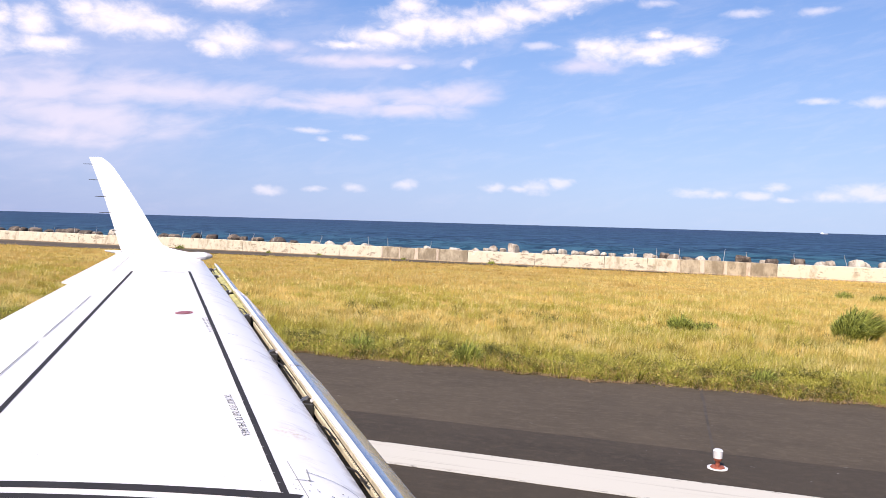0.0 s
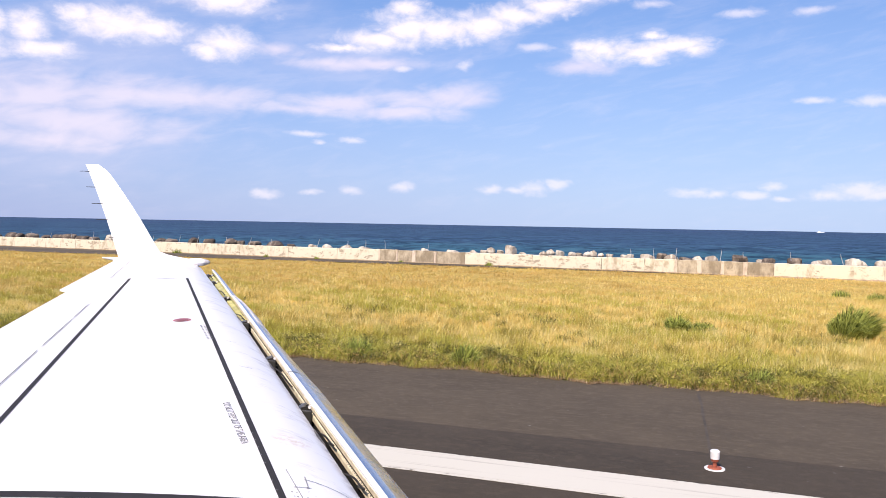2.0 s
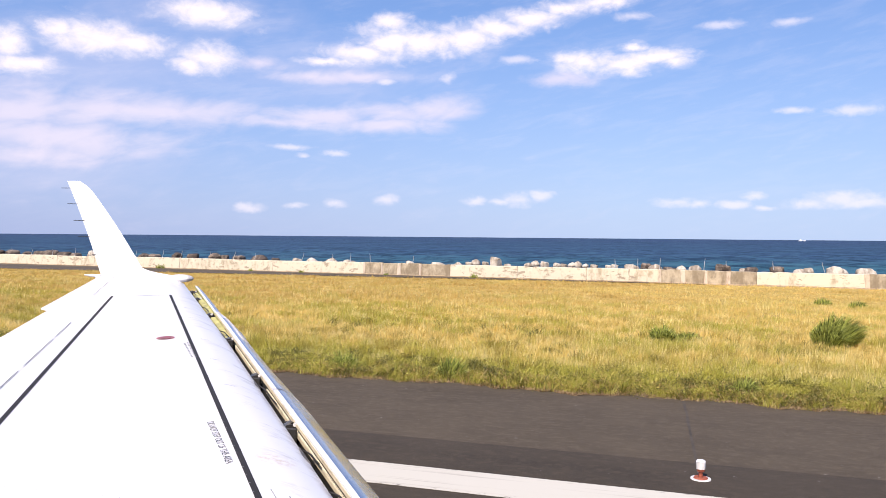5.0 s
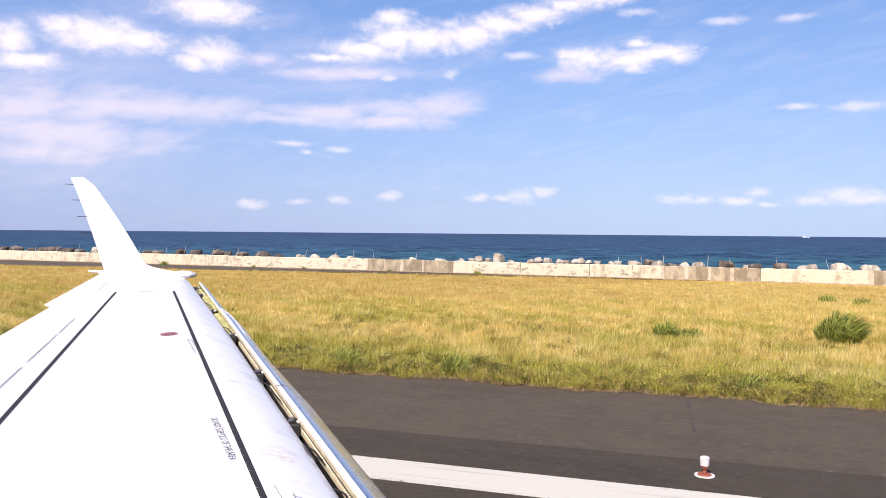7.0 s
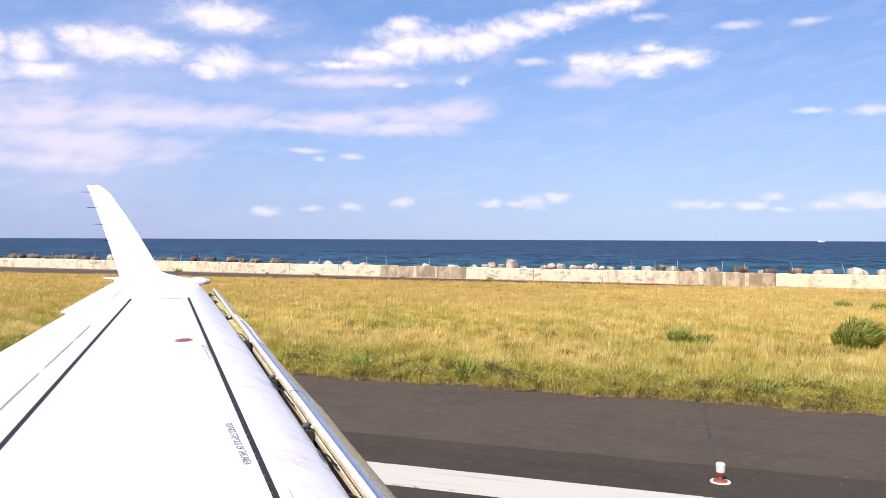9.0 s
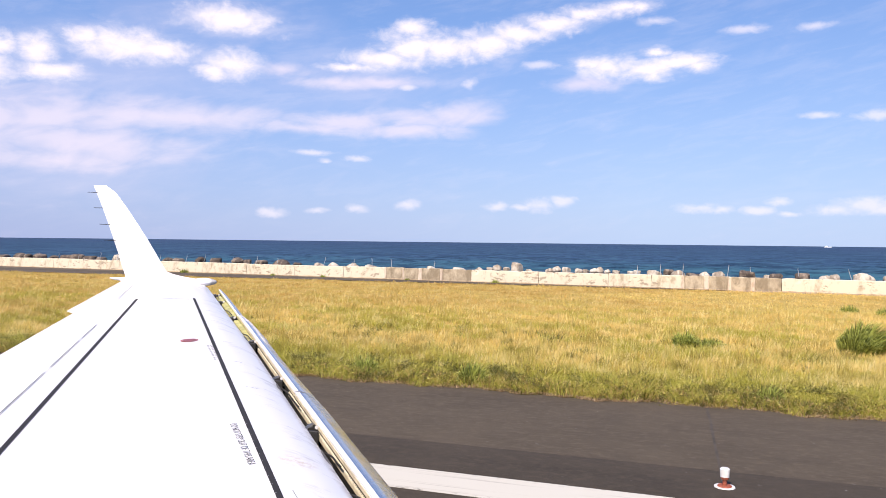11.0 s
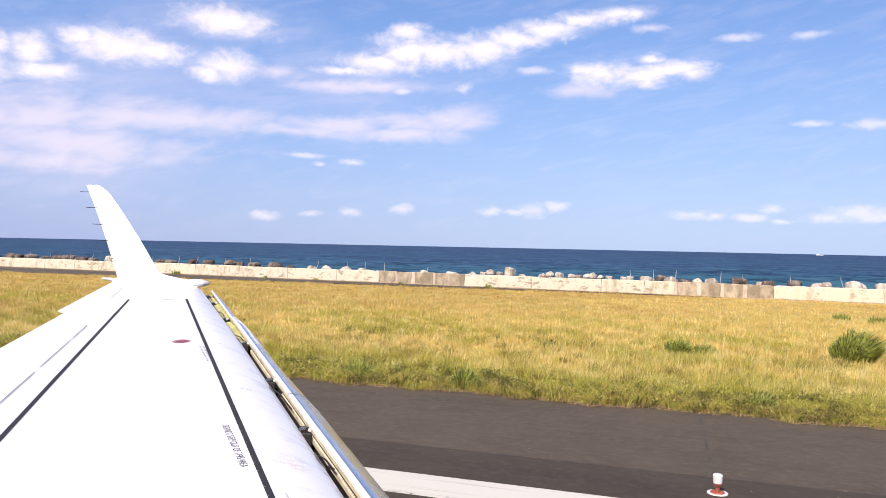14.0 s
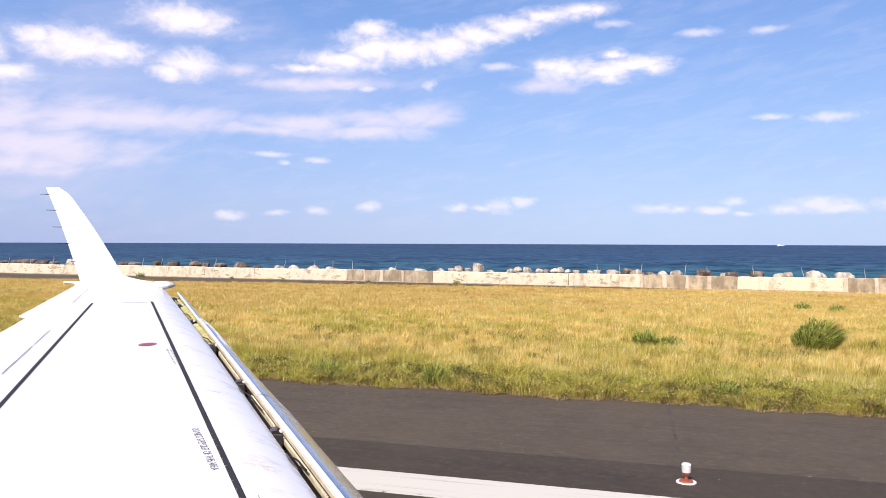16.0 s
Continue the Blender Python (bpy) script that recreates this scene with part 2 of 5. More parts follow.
def leaf_light(n, b, colour, share):
    """Lets part of the light through the blade."""
    trans = n.add("ShaderNodeBsdfTranslucent")
    n.put(trans.inputs["Color"], colour)
    both = n.add("ShaderNodeMixShader")
    both.inputs[0].default_value = share
    n.put(both.inputs[1], b.outputs[0])
    n.put(both.inputs[2], trans.outputs[0])
    out = [m for m in n.tree.nodes if m.bl_idname == "ShaderNodeOutputMaterial"][0]
    n.put(out.inputs[0], both.outputs[0])


def make_grass(n, b):
    rand = n.add("ShaderNodeNewGeometry").outputs["Random Per Island"]
    u, v, z = n.xyz(lying(n))
    rand = n.math("MULTIPLY_ADD", n.math("SUBTRACT", rand, 0.5), n.range(v, 3, 20, 0.85, 0.22), 0.5)
    patch = n.noise(n.join(n.math("MULTIPLY", u, 0.6), v, 0.0), 0.20, 5, 0.62).outputs["Fac"]
    small = n.noise(n.join(n.math("MULTIPLY", u, 0.8), v, 5.0), 0.55, 5, 0.66).outputs["Fac"]
    tuft = n.noise(n.join(u, v, 2.0), 4.5, 3, 0.6).outputs["Fac"]
    # lush by the pavement, dry hay further out, greener drifts between
    lush = n.range(n.math("MULTIPLY_ADD", n.math("SUBTRACT", small, 0.5), 13.0, v), 1.2, 6.5, 1.0, 0.0)
    drift = n.math("ADD", n.math("MULTIPLY", patch, 0.55), n.math("MULTIPLY", small, 0.45))
    mid = n.math("MULTIPLY", n.range(drift, 0.46, 0.55), n.range(v, 10, 34, 0.9, 0.25))
    green = n.math("MAXIMUM", lush, mid)
    green = n.math("ADD", green, n.math("MULTIPLY", n.math("SUBTRACT", rand, 0.5), 0.4))
    green = n.math("ADD", green, n.math("MULTIPLY", n.math("SUBTRACT", 0.5, tuft), n.range(v, 6, 24, 1.3, 0.1)), clamp=True)
    hay = n.mix(rand, (0.68, 0.49, 0.12), (1.0, 0.83, 0.40))
    brown = n.mix(rand, (0.56, 0.40, 0.08), (0.92, 0.70, 0.22))
    hay = n.mix(n.range(tuft, 0.42, 0.56, 0.75, 0.0), hay, brown)
    hay = n.mix(n.range(patch, 0.36, 0.48, 0.6, 0.0), hay, brown)
    hay = n.mix(n.range(v, 18, 40, 0.0, 0.9), hay, n.mix(n.math("MULTIPLY_ADD", n.math("SUBTRACT", patch, 0.5), 3.0, rand), (0.58, 0.40, 0.12), (0.95, 0.71, 0.28)))
    # a browner drift along the far side
    rust = n.math("MULTIPLY", n.range(n.math("MULTIPLY_ADD", n.range(u, -26, -14, 1.0, 0.0), 14.0, v), 14, 28), n.range(n.math("MULTIPLY_ADD", n.math("SUBTRACT", patch, 0.5), 60.0, u), -14, 6, 0.55, 0.0))
    hay = n.mix(rust, hay, n.mix(rand, (0.36, 0.22, 0.07), (0.70, 0.47, 0.16)))
    # bleached straw in patches over the near field
    pale = n.math("MULTIPLY", n.range(small, 0.50, 0.60), n.range(v, 3, 16, 0.8, 0.2))
    hay = n.mix(pale, hay, n.mix(rand, (0.76, 0.59, 0.25), (1.0, 0.86, 0.52)))
    leaf = n.mix(rand, (0.20, 0.205, 0.022), (0.71, 0.66, 0.11))
    c = n.mix(green, hay, leaf)
    # olive-brown hollows between the clumps: shade painted in by noise
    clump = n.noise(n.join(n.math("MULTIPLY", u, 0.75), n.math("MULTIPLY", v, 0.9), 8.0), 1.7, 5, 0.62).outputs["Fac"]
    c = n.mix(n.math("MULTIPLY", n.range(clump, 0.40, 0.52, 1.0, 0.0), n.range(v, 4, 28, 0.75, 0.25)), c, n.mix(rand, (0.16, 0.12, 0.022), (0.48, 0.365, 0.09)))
    # clump tops: a highlight painted in as pale straw
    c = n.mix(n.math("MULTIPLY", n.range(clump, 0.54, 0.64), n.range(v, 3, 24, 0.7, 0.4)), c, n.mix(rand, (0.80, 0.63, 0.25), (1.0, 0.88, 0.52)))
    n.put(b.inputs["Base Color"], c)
    shade(b, 0.6, 0, 0.25)
    leaf_light(n, b, c, 0.4)


GRASS = material("meadow_grass", make_grass)


def leafy(name, dark, light, share=0.0):
    def make(n, b):
        rand = n.add("ShaderNodeNewGeometry").outputs["Random Per Island"]
        c = n.mix(rand, dark, light)
        n.put(b.inputs["Base Color"], c)
        shade(b, 0.55, 0, 0.3)
        if share:
            leaf_light(n, b, c, share)
    return material(name, make)


def make_verge(n, b):
    rand = n.add("ShaderNodeNewGeometry").outputs["Random Per Island"]
    tone = n.noise(lying(n), 1.9, 5, 0.66).outputs["Fac"]
    # sunlit and shaded clumps of leaves, painted as two greens by noise
    lit_leaf = n.mix(rand, (0.19, 0.195, 0.020), (0.60, 0.545, 0.10))
    shaded_leaf = n.mix(rand, (0.035, 0.040, 0.007), (0.20, 0.19, 0.032))
    c = n.mix(n.range(tone, 0.45, 0.52), shaded_leaf, lit_leaf)
    # some leaves withered, more of them by the pavement
    u, v, z = n.xyz(lying(n))
    dry = n.math("MULTIPLY", n.range(rand, 0.70, 0.74), n.range(v, 0.2, 2.2, 0.85, 0.25))
    c = n.mix(dry, c, n.mix(tone, (0.20, 0.095, 0.035), (0.52, 0.36, 0.13)))
    n.put(b.inputs["Base Color"], c)
    shade(b, 0.5, 0, 0.35)


VERGE = material("verge_blades", make_verge)
STRAW = leafy("dead_straw", (0.18, 0.10, 0.05), (0.50, 0.36, 0.21))
STALK = leafy("seed_stalks", (0.74, 0.56, 0.17), (1.0, 0.90, 0.44), 0.3)
REED = leafy("tussock_blades", (0.035, 0.055, 0.010), (0.54, 0.58, 0.13), 0.2)


def make_sea(n, b):
    p = place(n)
    x, y, z = n.xyz(p)
    far = n.vec("LENGTH", p)
    # the pattern of the swell grows with distance, as the small waves merge
    deep = n.math("MULTIPLY", n.math("LOGARITHM", far, 2.718), 60.0)
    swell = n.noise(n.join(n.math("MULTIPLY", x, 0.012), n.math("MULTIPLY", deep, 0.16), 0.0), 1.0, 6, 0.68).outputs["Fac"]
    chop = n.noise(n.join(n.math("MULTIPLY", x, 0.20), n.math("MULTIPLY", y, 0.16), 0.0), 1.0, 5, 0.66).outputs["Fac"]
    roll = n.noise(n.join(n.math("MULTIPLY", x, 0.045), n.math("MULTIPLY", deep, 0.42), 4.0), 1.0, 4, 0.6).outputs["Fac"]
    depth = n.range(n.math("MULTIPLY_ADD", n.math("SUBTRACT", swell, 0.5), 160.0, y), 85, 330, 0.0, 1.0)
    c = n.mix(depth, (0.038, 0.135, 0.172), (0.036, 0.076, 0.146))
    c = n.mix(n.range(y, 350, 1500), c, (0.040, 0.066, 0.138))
    # troughs and crests: wave shade and light painted into the water colour
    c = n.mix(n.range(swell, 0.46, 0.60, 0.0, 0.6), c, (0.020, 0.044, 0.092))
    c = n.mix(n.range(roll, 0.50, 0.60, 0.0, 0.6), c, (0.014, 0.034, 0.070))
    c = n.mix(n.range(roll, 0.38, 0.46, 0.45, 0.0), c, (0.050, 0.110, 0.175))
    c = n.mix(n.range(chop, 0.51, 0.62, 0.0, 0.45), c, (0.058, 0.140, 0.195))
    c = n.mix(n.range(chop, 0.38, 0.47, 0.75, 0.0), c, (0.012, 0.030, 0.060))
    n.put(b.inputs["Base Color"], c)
    shade(b, 0.7, 0, 0.03)
    bump(n, b, chop, 0.7, 0.8)


SEA = material("sea_water", make_sea)
FOAM = plain("sea_foam", (0.85, 0.87, 0.88), 0.9, vary=0.1, scale=2.0)


def concrete(name, light, stain, lo, hi, peeling=0.0):
    def make(n, b):
        p = place(n)
        x, y, z = n.xyz(p)
        run = n.noise(n.join(n.math("MULTIPLY", x, 1.3), 0.0, n.math("MULTIPLY", z, 0.7)), 1.2, 6, 0.7).outputs["Fac"]
        spot = n.noise(p, 2.6, 5, 0.65).outputs["Fac"]
        rand = n.add("ShaderNodeObjectInfo").outputs["Random"]
        c = n.mix(n.range(n.math("MULTIPLY_ADD", rand, 0.1, run), lo, hi), light, stain)
        c = n.mix(n.range(spot, 0.56, 0.68, 0.0, 0.55), c, tuple(s * 0.8 for s in stain))
        if peeling:
            # sharp-edged patches where the coat has come off, and dark drips from the coping
            coat = n.noise(n.join(n.math("MULTIPLY", x, 0.55), rand, n.math("MULTIPLY", z, 1.5)), 1.7, 6, 0.72).outputs["Fac"]
            c = n.mix(n.range(coat, 0.585, 0.605, 0.0, peeling), c, (0.30, 0.235, 0.17))
            drip = n.noise(n.join(n.math("MULTIPLY", x, 3.2), 0.0, n.math("MULTIPLY", z, 0.35)), 1.0, 4, 0.6).outputs["Fac"]
            c = n.mix(n.math("MULTIPLY", n.range(drip, 0.64, 0.70, 0.0, 0.7), n.range(n.math("MULTIPLY_ADD", drip, 1.2, z), 1.1, 1.7)), c, (0.13, 0.095, 0.065))
        n.put(b.inputs["Base Color"], c)
        shade(b, 0.9, 0, 0.2)
        bump(n, b, spot, 0.6, 0.03)
    return material(name, make)


WALL_PALE = concrete("pale_weathered_concrete", (0.64, 0.565, 0.43), (0.40, 0.33, 0.23), 0.54, 0.76, 0.8)
WALL_GREY = concrete("stained_grey_concrete", (0.49, 0.41, 0.295), (0.25, 0.20, 0.135), 0.36, 0.68)
RUBBLE = concrete("sandy_rubble", (0.45, 0.35, 0.23), (0.26, 0.195, 0.13), 0.42, 0.66)
WALL_RIB = concrete("pale_joint_mortar", (0.60, 0.50, 0.39), (0.40, 0.31, 0.23), 0.45, 0.7)
ROCK_PALE = concrete("pale_rock", (0.60, 0.54, 0.45), (0.27, 0.22, 0.17), 0.44, 0.68)
ROCK_BROWN = concrete("brown_rock", (0.27, 0.215, 0.17), (0.085, 0.068, 0.058), 0.4, 0.62)


def make_paint(n, b):
    p = place(n)
    dirt = n.noise(p, 1.4, 6, 0.65).outputs["Fac"]
    fine = n.noise(p, 18.0, 4, 0.65).outputs["Fac"]
    c = n.mix(n.range(dirt, 0.5, 0.75, 0.0, 0.3), (0.78, 0.76, 0.765), (0.64, 0.615, 0.61))
    c = n.mix(n.range(fine, 0.62, 0.75, 0.0, 0.18), c, (0.6, 0.58, 0.56))
    # scuffs and grime along the nose of the wing
    x, y, z = n.xyz(p)
    wing = n.range(y, 1.0, 1.8)
    near = n.math("MULTIPLY", wing, n.range(n.math("MULTIPLY_ADD", y, 0.706, x), 0.70, 1.0))
    scuff = n.noise(n.join(n.math("MULTIPLY", x, 1.1), n.math("MULTIPLY", y, 3.4), 0.0), 1.6, 6, 0.72).outputs["Fac"]
    c = n.mix(n.math("MULTIPLY", near, n.range(scuff, 0.52, 0.64, 0.0, 0.6)), c, (0.44, 0.42, 0.41))
    streak = n.noise(n.join(n.math("MULTIPLY", x, 1.6), n.math("MULTIPLY", y, 14.0), 3.0), 1.0, 4, 0.6).outputs["Fac"]
    c = n.mix(n.math("MULTIPLY", near, n.range(streak, 0.66, 0.72, 0.0, 0.7)), c, (0.30, 0.28, 0.27))
    lip = n.math("MULTIPLY", wing, n.range(n.math("MULTIPLY_ADD", y, 0.706, x), 1.05, 1.13))
    c = n.mix(n.math("MULTIPLY", lip, n.range(fine, 0.35, 0.6, 0.2, 0.7)), c, (0.25, 0.23, 0.21))
    # a brown smear of old hydraulic fluid near the leading edge
    d = n.vec("LENGTH", n.vec("MULTIPLY", n.vec("SUBTRACT", p, (-1.69, 3.62, 2.3)), (0.9, 1.1, 0.3)))
    smear = n.math("MULTIPLY", n.range(d, 0.02, 0.15, 1.0, 0.0), n.range(n.noise(p, 26.0, 4, 0.7).outputs["Fac"], 0.4, 0.65))
    c = n.mix(n.math("MULTIPLY", smear, 0.6), c, (0.50, 0.33, 0.15))
    n.put(b.inputs["Base Color"], c)
    b.inputs["Coat Weight"].default_value = 0.25
    b.inputs["Coat Roughness"].default_value = 0.12
    shade(b, 0.38, 0, 0.5)


PAINT = material("white_aircraft_paint", make_paint)


def make_metal(n, b):
    p = place(n)
    t = n.noise(p, 3.0, 3, 0.5).outputs["Fac"]
    n.put(b.inputs["Base Color"], n.mix(t, (0.68, 0.65, 0.63), (0.79, 0.76, 0.74)))
    shade(b, 0.22, 1.0)
    n.put(b.inputs["Roughness"], n.range(t, 0.3, 0.7, 0.20, 0.28))


METAL = material("polished_aluminium", make_metal)
BLACK = plain("black_marking_paint", (0.030, 0.026, 0.024), 0.6, spec=0.25)
SEAM = plain("panel_seam", (0.26, 0.26, 0.27), 0.6)
GROOVE = plain("dark_hinge_gap", (0.10, 0.095, 0.10), 0.6)
# black parts, and the shade inside the slat gap as a dark colour
DARK = plain("black_parts_and_gap_shade", (0.018, 0.017, 0.016), 0.6, vary=0.3, scale=12)
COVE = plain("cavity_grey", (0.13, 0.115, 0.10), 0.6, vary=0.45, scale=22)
PRIMER = plain("primer_green", (0.46, 0.43, 0.17), 0.55, vary=0.3, scale=10)
TRIM = plain("white_trim_paint", (0.80, 0.79, 0.80), 0.35, vary=0.04, scale=3)
CREAM = plain("primer_cream", (0.62, 0.54, 0.38), 0.55, vary=0.25, scale=14)
RED = plain("red_marking_paint", (0.36, 0.09, 0.11), 0.5, vary=0.3, scale=30)
PINK = plain("faded_pink_paint", (0.52, 0.30, 0.32), 0.6)
DULL_RED = plain("faded_red_paint", (0.27, 0.085, 0.105), 0.6, vary=0.4, scale=40)
STEEL = plain("dull_steel", (0.24, 0.23, 0.22), 0.45, 0.8, vary=0.3, scale=20)
RUST = plain("rusty_red_metal", (0.33, 0.09, 0.05), 0.7, 0.2, vary=0.3, scale=30)
LENS = plain("pressed_lamp_glass", (0.72, 0.70, 0.68), 0.15)
POST = plain("galvanised_post", (0.52, 0.53, 0.55), 0.5, 0.4)
TAR = plain("tar_seam", (0.056, 0.044, 0.032), 0.85, vary=0.35, scale=3.0)


# ---- building helpers ----
def link_mesh(name, bm, mat, smooth=False):
    me = bpy.data.meshes.new(name)
    bm.to_mesh(me)
    bm.free()
    me.materials.append(mat)
    if smooth:
        me.shade_smooth()
        me.set_sharp_from_angle(angle=radians(35))
    return new(name, me)


def part(name, bm, mat, parent, label="", smooth=False):
    """One mesh, given in the place's coordinates, under a thing or a part of a thing that stands at TOP."""
    ob = link_mesh(name, bm, mat, smooth)
    top = parent
    while top.parent:
        top = top.parent
    ob.parent = parent
    if parent is top:
        ob.matrix_parent_inverse = top.matrix_basis.inverted()
    return tagged(ob, label)


def thing(name, at, label, category, group="", kind=""):
    ob = new(name)
    ob.empty_display_size = 0.2
    ob.matrix_basis = Matrix.Translation(at)
    return tagged(ob, label, category, group, kind)


def slab(bm, x0, x1, y0, y1, z0, z1):
    m = Matrix.LocRotScale(((x0 + x1) / 2, (y0 + y1) / 2, (z0 + z1) / 2), None, (x1 - x0, y1 - y0, z1 - z0))
    return bmesh.ops.create_cube(bm, size=1, matrix=m)["verts"]


def loft(rings, closed=True, caps=True):
    """A skin through rings of equal length."""
    bm = bmesh.new()
    rows = [[bm.verts.new(v) for v in r] for r in rings]
    k = len(rings[0])
    for a, b in zip(rows, rows[1:]):
        for i in range(k if closed else k - 1):
            j = (i + 1) % k
            bm.faces.new((a[i], a[j], b[j], b[i]))
    if closed and caps:
        bm.faces.new(rows[0][::-1])
        bm.faces.new(rows[-1])
    bmesh.ops.recalc_face_normals(bm, faces=bm.faces)
    return bm


def tube(bm, a, b, r0, r1, sides=8):
    a, b = Vector(a), Vector(b)
    m = Matrix.Translation((a + b) / 2) @ (b - a).to_track_quat("Z", "Y").to_matrix().to_4x4()
    bmesh.ops.create_cone(bm, cap_ends=True, segments=sides, radius1=r0, radius2=r1, depth=(b - a).length, matrix=m)


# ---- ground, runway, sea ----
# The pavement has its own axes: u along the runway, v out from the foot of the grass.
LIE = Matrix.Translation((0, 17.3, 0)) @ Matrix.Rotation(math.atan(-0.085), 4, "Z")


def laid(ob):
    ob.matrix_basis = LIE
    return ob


def strip(name, u0, u1, v0, v1, z, mat, label, category, drop=0.0):
    bm = bmesh.new()
    slab(bm, u0, u1, v0, v1, z - 0.05 - drop, z)
    return tagged(laid(link_mesh(name, bm, mat)), label, category, "", "structure")


def wall_y(x):
    return 62.3 - 0.165 * x


def verge_v(u):
    """The ragged foot of the grass."""
    return 0.10 * np.sin(u * 1.3) + 0.09 * np.sin(u * 3.1 + 1) + 0.06 * np.sin(u * 7.7) + 0.04 * np.sin(u * 17.0 + 2)


def build_ground():
    bm = bmesh.new()
    far = 3000
    edge = lambda x: wall_y(x) + 3.3
    pts = [(-far, -far, -0.06), (far, -far, -0.06), (far, edge(340), -0.06), (340, edge(340), -0.06),
           (-900, edge(-900), -0.06), (-far, edge(-900), -0.06)]
    top = bm.faces.new([bm.verts.new(p) for p in pts])
    low = bmesh.ops.extrude_face_region(bm, geom=[top])
    bmesh.ops.translate(bm, verts=[v for v in low["geom"] if isinstance(v, bmesh.types.BMVert)], vec=(0, 0, -4.0))
    bmesh.ops.recalc_face_normals(bm, faces=bm.faces)
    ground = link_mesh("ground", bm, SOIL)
    ground.data.transform(LIE.inverted())
    tagged(laid(ground), "dry grassy airfield soil beside the runway", "ground", "", "structure")
    strip("runway", -280, 280, -50, -4.8, 0.0, RUNWAY, "dark grooved asphalt runway with rubber streaks", "runway", 0.1)
    strip("runway_shoulder", -280, 280, -4.8, 0.25, -0.004, SHOULDER, "worn grey-brown asphalt shoulder along the runway edge", "pavement", 0.1)
    bm = bmesh.new()
    slab(bm, -280, 120, -7.29, -6.36, -0.03, 0.005)
    tagged(laid(link_mesh("edge_stripe", bm, MARKING)), "worn white runway edge stripe on asphalt", "road marking", "", "structure")
    # broad worn stripes further down the runway
    for v0, v1 in ((-9.6, -8.6), (-12.6, -11.0), (-15.6, -14.0)):
        bm = bmesh.new()
        slab(bm, 66, 98, v0, v1, -0.03, 0.005)
        tagged(laid(link_mesh("threshold_stripe", bm, MARKING)), "worn white threshold stripe painted on the runway", "road marking",
               "threshold stripes", "structure")
    # perimeter road, narrowing towards the wall
    bm = bmesh.new()
    vs = [(-240, 61.4 + 0.035 * 240), (6.5, 61.4 - 0.035 * 6.5), (6.5, wall_y(6.5) - 0.05), (-240, wall_y(-240) - 0.05)]
    bm.faces.new([bm.verts.new((x, y, -0.01)) for x, y in vs])
    bmesh.ops.recalc_face_normals(bm, faces=bm.faces)
    tagged(link_mesh("perimeter_road", bm, ROAD), "narrow grey asphalt service road below the sea wall", "road", "", "structure")
    bm = bmesh.new()
    vs = [(-240, 62.0 + 0.09 * 240), (2, 62.0 - 0.09 * 2), (2, 62.0 - 0.09 * 2 + 0.1), (-240, 62.0 + 0.10 * 240 + 4.0)]
    bm.faces.new([bm.verts.new((x, y, -0.004)) for x, y in vs])
    bmesh.ops.recalc_face_normals(bm, faces=bm.faces)
    tagged(link_mesh("road_patch", bm, SHOULDER), "paler resurfaced strip along the service road", "road", "", "structure")
    # tar-filled slots across the shoulder
    for u, turn in ((1.6, 3), (13.5, 9)):
        bm = bmesh.new()
        rng = random.Random(int(u * 10))
        a = [(0.0, -5.6)] + [(rng.uniform(-0.03, 0.03), -5.6 + 0.7 * i) for i in range(1, 8)] + [(0.0, 0.0)]
        last = None
        for x, y in a:
            w = 0.018 + rng.uniform(0, 0.016)
            pair = [bm.verts.new((x - w, y, 0.001)), bm.verts.new((x + w, y, 0.001))]
            if last:
                bm.faces.new((last[0], last[1], pair[1], pair[0]))
            last = pair
        bmesh.ops.rotate(bm, verts=bm.verts, cent=(0, -5.6, 0), matrix=Matrix.Rotation(radians(turn), 3, "Z"))
        bmesh.ops.translate(bm, verts=bm.verts, vec=(u, 0, 0))
        tagged(laid(link_mesh("tar_seam", bm, TAR)), "dark tar-filled cable slot across the shoulder", "joint", "", "structure")
    # the sea: a fan out to the horizon, close-meshed by the shore so that the swell has a shape
    ring = [20, 45]
    while ring[-1] < 4900:
        ring.append(ring[-1] * (1.012 if ring[-1] < 420 else 1.25))
    ring[-1] = 4900
    n = 260
    a = np.linspace(-1.0, 0.62, n + 1)
    a = np.concatenate([[-1.75, -1.4], a, [1.1, 1.75]])
    r = np.array(ring)[:, None]
    x, y = r * np.sin(a)[None, :], r * np.cos(a)[None, :] + 40
    swell = 0.22 * np.sin(0.30 * y + 0.05 * x + 1.6 * np.sin(0.045 * x + 0.02 * y)) + 0.16 * np.sin(0.47 * y - 0.09 * x + 2.2 * np.sin(0.07 * x))
    swell += 0.12 * np.sin(0.8 * y + 0.21 * x + 1.3 * np.sin(0.16 * x - 0.1 * y)) + 0.10 * np.sin(0.55 * x + 0.35 * y + 2.0 * np.sin(0.11 * y))
    swell *= np.clip((520 - r) / 300, 0, 1) * np.clip((r - 25) / 40, 0, 1)
    co = np.stack([x, y, -3.2 + swell], 2).reshape(-1, 3)
    k = len(a)
    i = (np.arange(len(ring) - 1)[:, None] * k + np.arange(k - 1)[None, :]).reshape(-1)
    me = bpy.data.meshes.new("water")
    me.from_pydata(co.tolist(), [], np.stack([i, i + 1, i + k + 1, i + k], 1)[:, ::-1].tolist())
    me.update()
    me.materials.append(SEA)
    me.shade_smooth()
    tagged(new("water", me), "deep blue open sea with small waves to the horizon", "sea", "", "structure")


build_ground()


